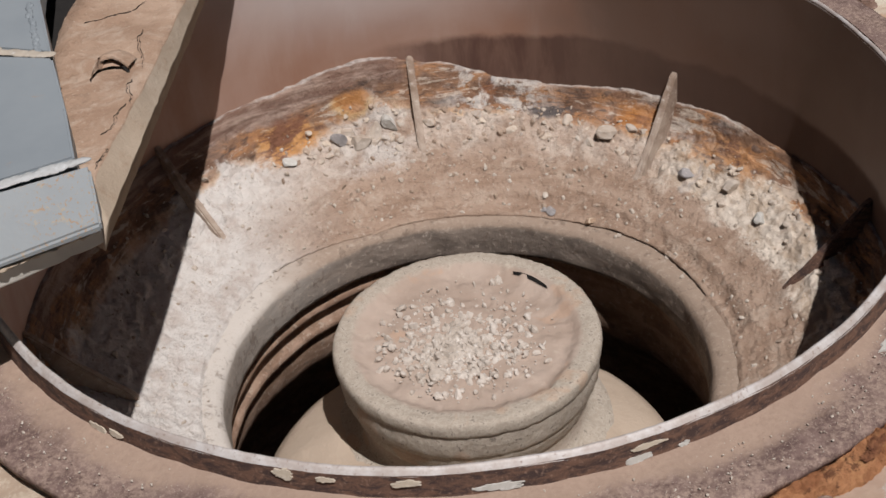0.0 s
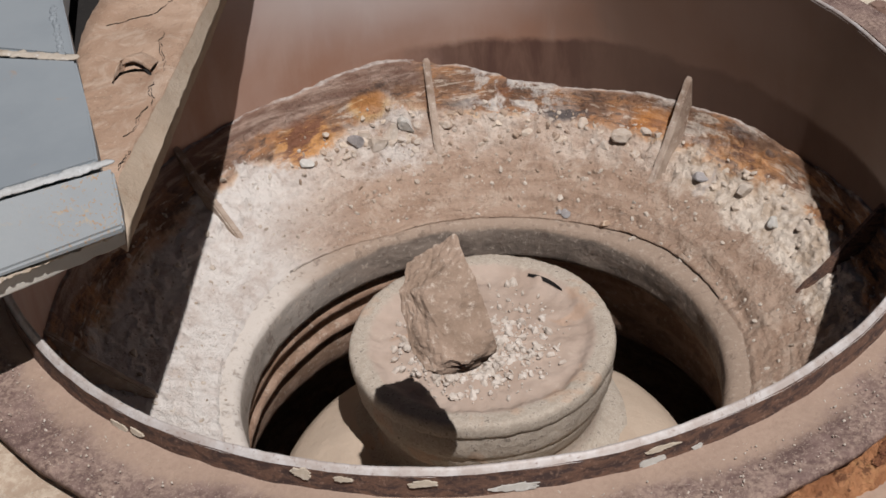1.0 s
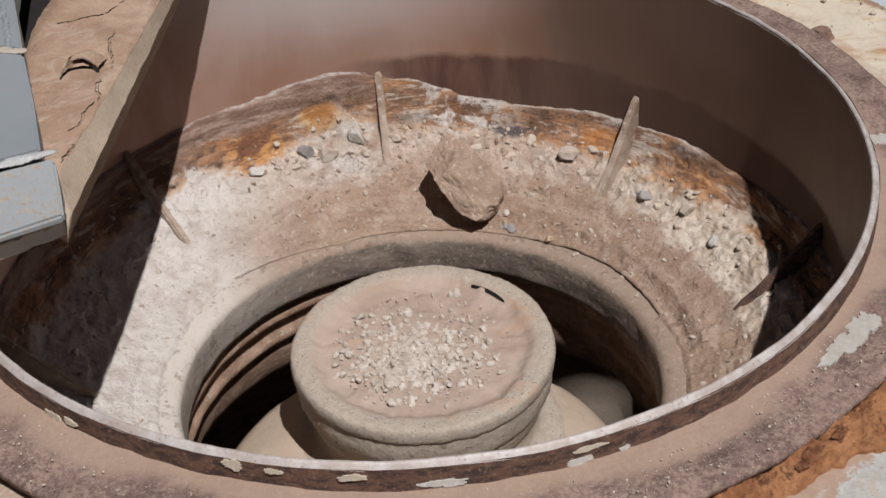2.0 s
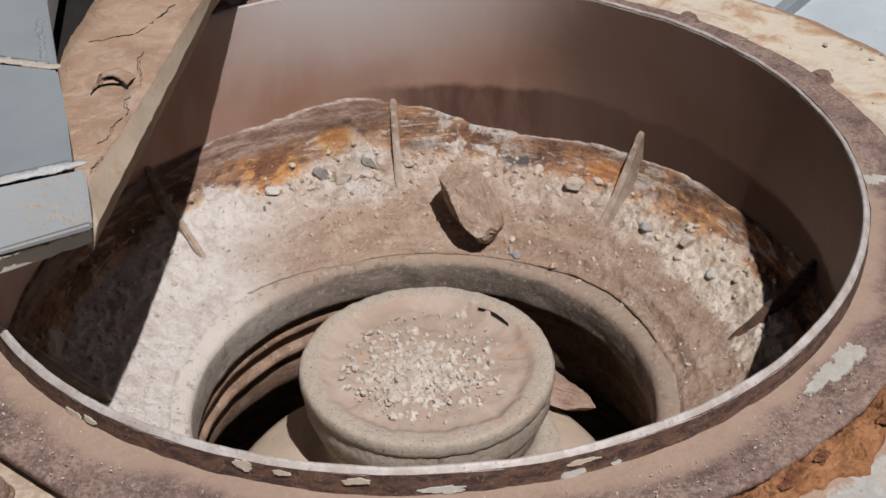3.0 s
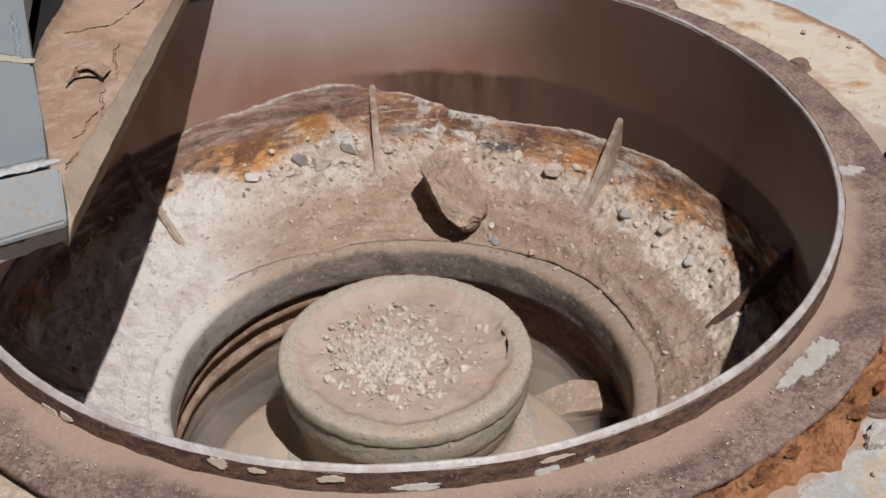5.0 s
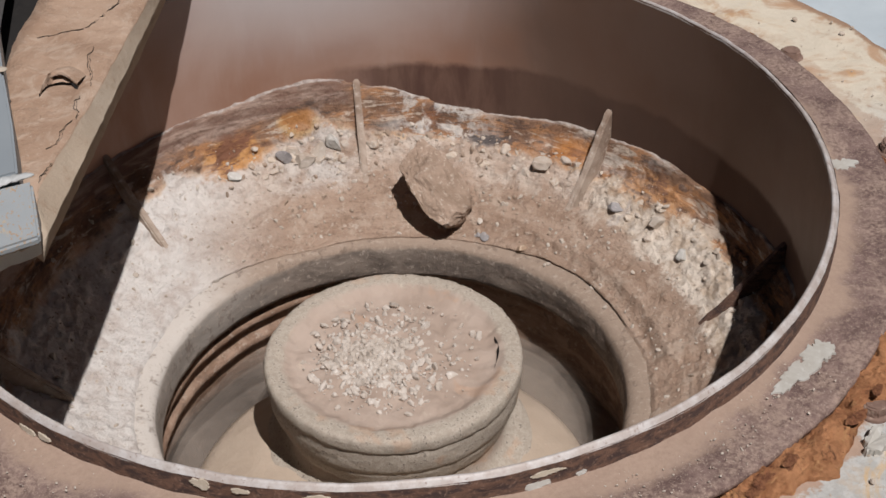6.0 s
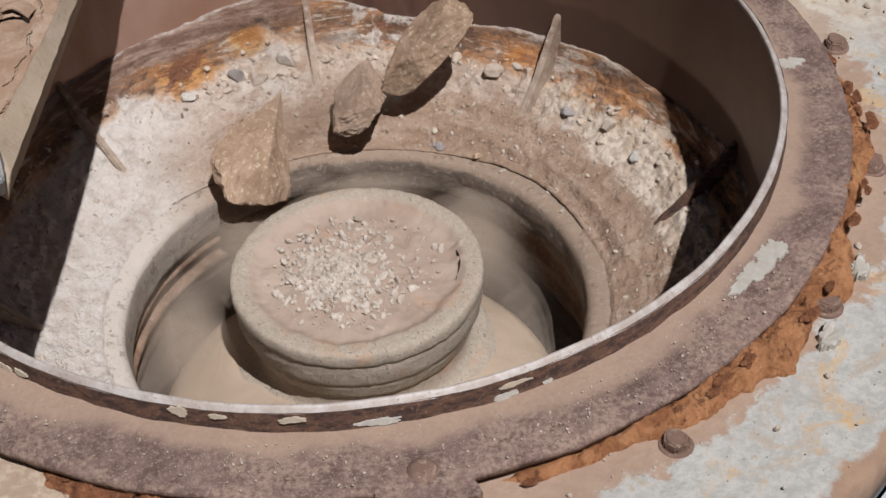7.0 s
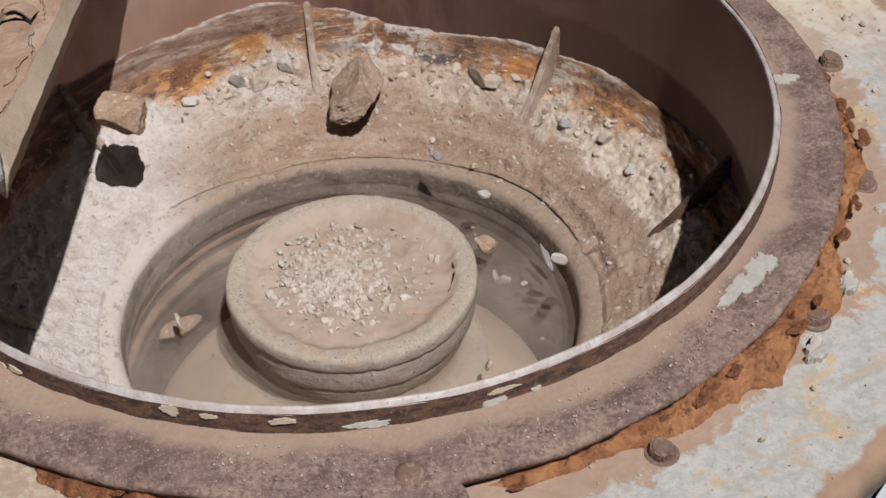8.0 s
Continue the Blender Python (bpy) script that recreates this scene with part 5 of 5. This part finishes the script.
def haze_mat():
    n = Nodes("chamber_haze")
    mixer, both = n.nt.nodes.new("ShaderNodeMixShader"), n.nt.nodes.new("ShaderNodeMixShader")
    clear = n.nt.nodes.new("ShaderNodeBsdfTransparent")
    dim, front = n.nt.nodes.new("ShaderNodeBsdfTranslucent"), n.nt.nodes.new("ShaderNodeBsdfDiffuse")
    for grain in (dim, front):
        grain.inputs[0].default_value = (0.62, 0.52, 0.44, 1)
    both.inputs[0].default_value = 0.6
    n.nt.links.new(dim.outputs[0], both.inputs[1])
    n.nt.links.new(front.outputs[0], both.inputs[2])
    n.nt.links.new(n.math('ADD', 0.07, n.math('MULTIPLY', n.step(n.noise(7, 4, 0.55, 0.4), 0.30, 0.72), 0.20)), mixer.inputs[0])
    n.nt.links.new(clear.outputs[0], mixer.inputs[1])
    n.nt.links.new(both.outputs[0], mixer.inputs[2])
    n.nt.links.new(mixer.outputs[0], n.nt.nodes["Material Output"].inputs[0])
    return n.mat


def dust_haze():
    """Dust that fills the whole gap round the head, in three thin sheets."""
    haze = thing("dust_cloud", "thin tan dust filling the whole crushing gap", "dust cloud")
    mat = haze_mat()
    for i in range(3):
        def billow(th, r, z, k):
            return r, 0.014 * fbm(r * math.cos(th), r * math.sin(th), 3 * i, 5.0)

        part("veil", polar("veil", [(0.16 + 0.212 * q / 9, 0) for q in range(10)], 72, billow), mat, haze, "thin tan dust hanging in the air", Matrix.Translation((0, 0, -0.032 * i)))
    return haze


cloud_e = dust_haze()


def motions():
    walk(rock_a, [
        (0, pose(-0.800, -1.020, -0.190, 50.5, -19, 15.4)),
        (0.6, pose(-0.720, -1.050, 0.250, 43.7, -33.7, 30.9)),
        (0.7, pose(-0.283, -1.053, 0.373, 34.3, -43.2, 45.9)),
        (0.8, pose(-0.216, -0.799, 0.291, 20, -50.2, 65.5)),
        (0.9, pose(-0.127, -0.567, 0.166, 11.2, -53, 89.4)),
        (1, pose(-0.040, -0.305, -0.036, 13.1, -52.1, 105.9)),
        (1.1, pose(0.040, -0.127, -0.280, 13.2, -41.3, 139.4)),
        (1.2, pose(0.064, -0.049, -0.235, 8.8, -16.4, 168)),
        (1.3, pose(0.082, 0.121, -0.240, -12.1, 11.5, -170.5)),
        (1.4, pose(0.077, 0.274, -0.325, -29.1, 23.3, -160.6)),
        (1.5, pose(0.059, 0.353, -0.335, -31.4, -16, 168)),
        (1.6, pose(0.070, 0.407, -0.328, -26.9, -15.8, 168)),
        (1.7, pose(0.087, 0.396, -0.328, -18.7, -27.1, 157.8)),
        (2.8, pose(0.082, 0.405, -0.322, 30.2, -46.7, 129.8)),
        (3.5, pose(0.082, 0.408, -0.322, 28.8, -46.9, 130.9)),
        (4.5, pose(0.088, 0.400, -0.322, 26.1, -45.1, 132.1)),
        (6, pose(0.079, 0.398, -0.322, 16, -42.1, 135.8)),
        (6.2, pose(0.071, 0.395, -0.322, -0.9, -39.1, 139.4)),
        (6.3, pose(0.058, 0.395, -0.322, -14.9, -31.1, 149.5)),
        (6.5, pose(0.024, 0.362, -0.325, -24.9, -13.9, 122)),
        (6.6, pose(0.028, 0.373, -0.325, -24.9, -11.2, 106)),
        (6.7, pose(0.029, 0.389, -0.325, -26.6, -8, 96)),
        (6.8, pose(0.030, 0.423, -0.325, -27.1, -5.3, 88)),
        (7, pose(0.030, 0.404, -0.325, -28.8, -4, 85)),
        (7.5, pose(0.034, 0.458, -0.325, -29.4, -3.3, 84)),
        (8, pose(0.029, 0.459, -0.325, -29.3, -3.2, 84))])
    walk(rock_b, [
        (0, pose(-1.000, -1.000, -0.220, 0, 0, 0)),
        (2.1, pose(-0.800, -1.050, 0.250, 49.2, 26.4, -21.6)),
        (2.4, pose(-0.160, -0.831, 0.278, 45.6, 33.3, -28.8)),
        (2.65, pose(0.155, -0.119, -0.097, 37.2, 42.9, -42.5)),
        (2.8, pose(0.237, 0.101, -0.360, 31.8, 46.7, -50.2)),
        (2.9, pose(0.233, 0.188, -0.470, 41.5, 39.8, -36.5)),
        (3, pose(0.202, 0.124, -0.500, 52.4, 21.4, -16.4)),
        (3.2, pose(0.194, 0.139, -0.500, 52.4, 21.3, -16.4)),
        (3.5, pose(0.190, 0.116, -0.500, 52.2, 21, -16.5)),
        (3.6, pose(0.225, 0.126, -0.550, 47.3, 32.4, -27.3)),
        (3.8, pose(0.300, -0.020, -0.660, 25.2, 50.5, -59.7)),
        (4.2, pose(0.330, -0.020, -0.840, -0.9, 54.4, -92.4)),
        (8, pose(0.330, -0.020, -0.860, -2.5, 49.4, -96.9))])
    walk(rock_c, [
        (0, pose(-1.100, -0.750, -0.200, 52.2, -11.2, 8.9)),
        (3.9, pose(-0.850, -1.000, 0.200, 50.9, -23.7, 16.9)),
        (4.1, pose(-0.262, -1.076, 0.381, 49.2, -27.4, 20.4)),
        (4.2, pose(-0.192, -0.926, 0.335, 65, -34.6, 28.4)),
        (4.3, pose(-0.053, -0.461, 0.112, 36.2, -49.4, 55.7)),
        (4.4, pose(0.101, -0.282, 0.008, 1.2, -54.2, 87.2)),
        (4.5, pose(0.237, -0.180, -0.116, -14.8, -52.7, 107.1)),
        (4.6, pose(0.327, 0.013, -0.360, -9.4, -47.8, 126)),
        (4.7, pose(0.235, 0.164, -0.440, -20, -24.7, 159.4)),
        (4.85, pose(0.280, 0.169, -0.520, -13.7, -8.9, 172.2)),
        (5.2, pose(0.310, 0.050, -0.660, 6.5, 7.2, -175.9)),
        (5.6, pose(0.340, 0.060, -0.840, 28.2, 15, -169.5)),
        (8, pose(0.340, 0.060, -0.880, 32, 13.4, -171.7))])
    walk(rock_d, [
        (0, pose(-0.900, -0.850, -0.200, 52.2, -11.2, 8.9)),
        (6.05, pose(-0.750, -1.100, 0.250, 49.6, -21.9, 16)),
        (6.2, pose(-0.174, -1.075, 0.461, 48.3, -24.8, 17.9)),
        (6.3, pose(-0.076, -0.868, 0.390, 38.7, -23, 15.8)),
        (6.4, pose(0.006, -0.582, 0.263, 39.7, -17.5, 10.6)),
        (6.5, pose(0.102, -0.311, 0.073, 44.2, 10.3, 26.9)),
        (6.6, pose(0.201, -0.130, -0.139, 65.7, 21.9, 30.4)),
        (6.7, pose(0.289, 0.025, -0.280, 87.8, 42.5, 11.8)),
        (6.8, pose(0.241, 0.165, -0.181, 82, 59.5, -27.3)),
        (6.9, pose(0.199, 0.346, -0.220, -9.3, 65.6, -149)),
        (7, pose(0.155, 0.411, -0.240, -23, 42.3, 177.3)),
        (7.1, pose(0.091, 0.372, -0.260, -16.3, 11.5, 152.3)),
        (7.2, pose(0.121, 0.357, -0.290, -11, 1.6, 143.1)),
        (7.3, pose(0.137, 0.323, -0.360, -4.2, -7.3, 133)),
        (7.4, pose(0.175, 0.290, -0.440, 3.1, -13.8, 123.3)),
        (7.5, pose(0.235, 0.242, -0.570, 7.6, -16.8, 117.7)),
        (7.6, pose(0.241, 0.245, -0.600, 11, -18.6, 113.5)),
        (7.75, pose(0.310, 0.050, -0.680, 21.4, -21.7, 114.2)),
        (8, pose(0.340, 0.060, -0.860, 31.8, -25.7, 114.6))])
    walk(rock_e, [
        (0, pose(-1.150, -0.980, -0.190, 53, -3.3, 2.8)),
        (6.1, pose(-0.900, -1.150, 0.200, 51.6, -14, 9.1)),
        (6.2, pose(-0.287, -1.051, 0.457, 49.5, -21.8, 15)),
        (6.3, pose(-0.211, -0.895, 0.398, 25.1, -42.1, 40.5)),
        (6.4, pose(-0.144, -0.651, 0.295, 41.8, -34.1, 28.4)),
        (6.5, pose(-0.040, -0.358, 0.112, 32, -41.2, 43.1)),
        (6.6, pose(0.064, -0.173, -0.083, 58.7, -5.1, 42.4)),
        (6.7, pose(0.099, 0.025, -0.285, 78, 34, 4.8)),
        (6.8, pose(0.026, 0.170, -0.270, 83.6, 4.8, 14.3)),
        (6.9, pose(-0.080, 0.293, -0.300, 82.9, -10.6, 28.1)),
        (7, pose(-0.137, 0.306, -0.330, 59.3, -30.7, 63.7)),
        (7.1, pose(-0.198, 0.272, -0.370, 41.7, -34, 86.4)),
        (7.2, pose(-0.244, 0.197, -0.420, 18.5, -39.4, 101.8)),
        (7.3, pose(-0.274, 0.068, -0.480, 22.6, -18, 103.1)),
        (7.4, pose(-0.280, 0.040, -0.490, 24, 10, 98)),
        (7.5, pose(-0.283, 0.010, -0.495, 26.9, 34, 92.8)),
        (7.7, pose(-0.302, 0.044, -0.515, 28.6, 38, 94.9)),
        (8, pose(-0.330, -0.020, -0.630, 31.1, 40, 101.1))])
    walk(fragment, [
        (0, pose(0.330, 0.120, -0.800, 0, 0, 0)),
        (7.55, pose(0.320, 0.120, -0.720, 0, 0, 0)),
        (7.7, pose(0.200, 0.240, -0.500, 30, 40, 0)),
        (7.8, pose(-0.001, 0.132, -0.259, 60, 80, 20)),
        (7.9, pose(-0.141, 0.182, -0.199, 95, 130, 40)),
        (8, pose(-0.325, 0.234, -0.177, 130, 175, 60))])
    for stone, (x, y, z), (a, b, c) in zip(late_stones, ((-0.269, 0.027, -0.450), (0.224, 0.112, -0.400), (0.225, 0.166, -0.340), (0.315, 0.069, -0.400)), ((10, -8, 20), (30, 20, 40), (20, 30, 60), (10, 40, -65))):
        walk(stone, [(0, pose(x, y * 0.9, -0.80)), (7.62, pose(x, y * 0.9, -0.80)), (7.8, pose(x, y * 0.95, z - 0.09, a - 60, b - 40, c - 30)), (7.9, pose(x, y, z - 0.02, a - 30, b - 20, c - 15)), (8, pose(x, y, z, a, b, c))])
    walk(head, [(0, pose(0.006, 0, 0, 0, 0, 0)), (1.0, pose(0.006, 0, 0, 0, 0, 0)), (3.5, pose(0.006, 0, 0, 0, 0, -3)), (4.0, pose(0.006, 0, 0, 0, 0, -10)), (4.5, pose(0.006, 0, 0, 0, 0, -30)), (6.0, pose(0.006, 0, 0, 0, 0, -50)), (8, pose(0.006, 0, 0, 0, 0, -56))])
    for chip, start, end, place, throw, spin in CHIPS:
        rows = [(0, Matrix.Translation((place.x * 1.12, place.y * 1.12, -0.80))), (start - 0.06, Matrix.Translation((place.x * 1.1, place.y * 1.1, -0.72)))]
        t = start
        while t < end + 0.001:
            u = t - start
            at_ = place + throw * u + Vector((0, 0, -4.9 * u * u))
            rows.append((t, Matrix.Translation((at_.x, at_.y, max(at_.z, -0.78))) @ pose(0, 0, 0, spin[0] * u, spin[1] * u, spin[2] * u)))
            t += 0.1
        if rows[-1][0] < 7.9:
            rows += [(end + 0.12, Matrix.Translation((place.x * 1.1, place.y * 1.1, -0.80))), (8, Matrix.Translation((place.x * 1.12, place.y * 1.12, -0.82)))]
        walk(chip, rows)
    walk(cloud_a, [(0, pose(0.05, 0, -1.2)), (1.1, pose(0.05, 0, -1.2)), (1.2, pose(0.14, 0.06, -0.42)), (1.3, pose(0.2, 0.10, -0.37)), (1.5, pose(0.25, 0.09, -0.39)), (1.7, pose(0.26, 0.08, -0.46)), (2.3, pose(0.26, 0.05, -0.80)), (2.8, pose(0.05, 0, -1.2)), (8, pose(0.05, 0, -1.2))])
    walk(cloud_b, [(0, pose(0, 0, -1.2)), (3.5, pose(0, 0, -1.2)), (3.75, pose(0, 0, -0.60, 0, 0, -5)), (4.0, pose(0, 0, -0.54, 0, 0, 0)), (4.7, pose(0, 0, -0.56, 0, 0, 10)), (5.8, pose(0, 0, -0.58, 0, 0, 20)), (6.3, pose(0, 0, -0.58, 0, 0, 24)), (6.8, pose(0, 0, -0.52, 0, 0, 30)), (7.4, pose(0, 0, -0.54, 0, 0, 36)), (8, pose(0, 0, -0.8, 0, 0, 40))])
    walk(cloud_c, [(0, pose(0, 0, -1.2)), (6.45, pose(0, 0, -1.2)), (6.65, pose(0.12, 0.20, -0.36)), (6.8, pose(0.06, 0.32, -0.26)), (7.0, pose(-0.04, 0.36, -0.27, 0, 0, 15)), (7.3, pose(-0.05, 0.34, -0.31, 0, 0, 22)), (7.6, pose(-0.02, 0.28, -0.50, 0, 0, 26)), (8, pose(0.0, 0.25, -0.9, 0, 0, 30))])
    walk(mantle, [(0, pose(-0.0135, -0.0830, 0)), (1, pose(-0.0135, -0.0830, 0)), (3.5, pose(-0.0091, -0.0836, 0)), (4, pose(0.0011, -0.0841, 0)), (4.5, pose(0.0298, -0.0786, 0)), (6, pose(0.0549, -0.0637, 0)), (8, pose(0.0613, -0.0576, 0))])
    walk(cloud_e, [(0, pose(0, 0, -1.2)), (3.5, pose(0, 0, -1.2)), (3.7, pose(0, 0, -0.64)), (3.9, pose(0, 0, -0.565, 0, 0, 3)), (4.7, pose(0, 0, -0.565, 0, 0, 10)), (6.3, pose(0, 0, -0.575, 0, 0, 20)), (7.4, pose(0, 0, -0.57, 0, 0, 30)), (7.6, pose(0, 0, -0.53, 0, 0, 32)), (7.8, pose(0, 0, -0.465, 0, 0, 35)), (8, pose(0, 0, -0.44, 0, 0, 40))])
    walk(cloud_d, [(0, pose(0, 0, -1.2)), (6.2, pose(0, 0, -1.2)), (6.45, pose(0, 0, -0.58, 0, 0, 0)), (6.7, pose(0, 0, -0.50, 0, 0, 3)), (7.1, pose(0, 0, -0.52, 0, 0, 6)), (7.5, pose(0, 0, -0.60, 0, 0, 12)), (7.8, pose(0, 0, -0.75, 0, 0, 15)), (8, pose(0, 0, -0.9, 0, 0, 16))])


motions()
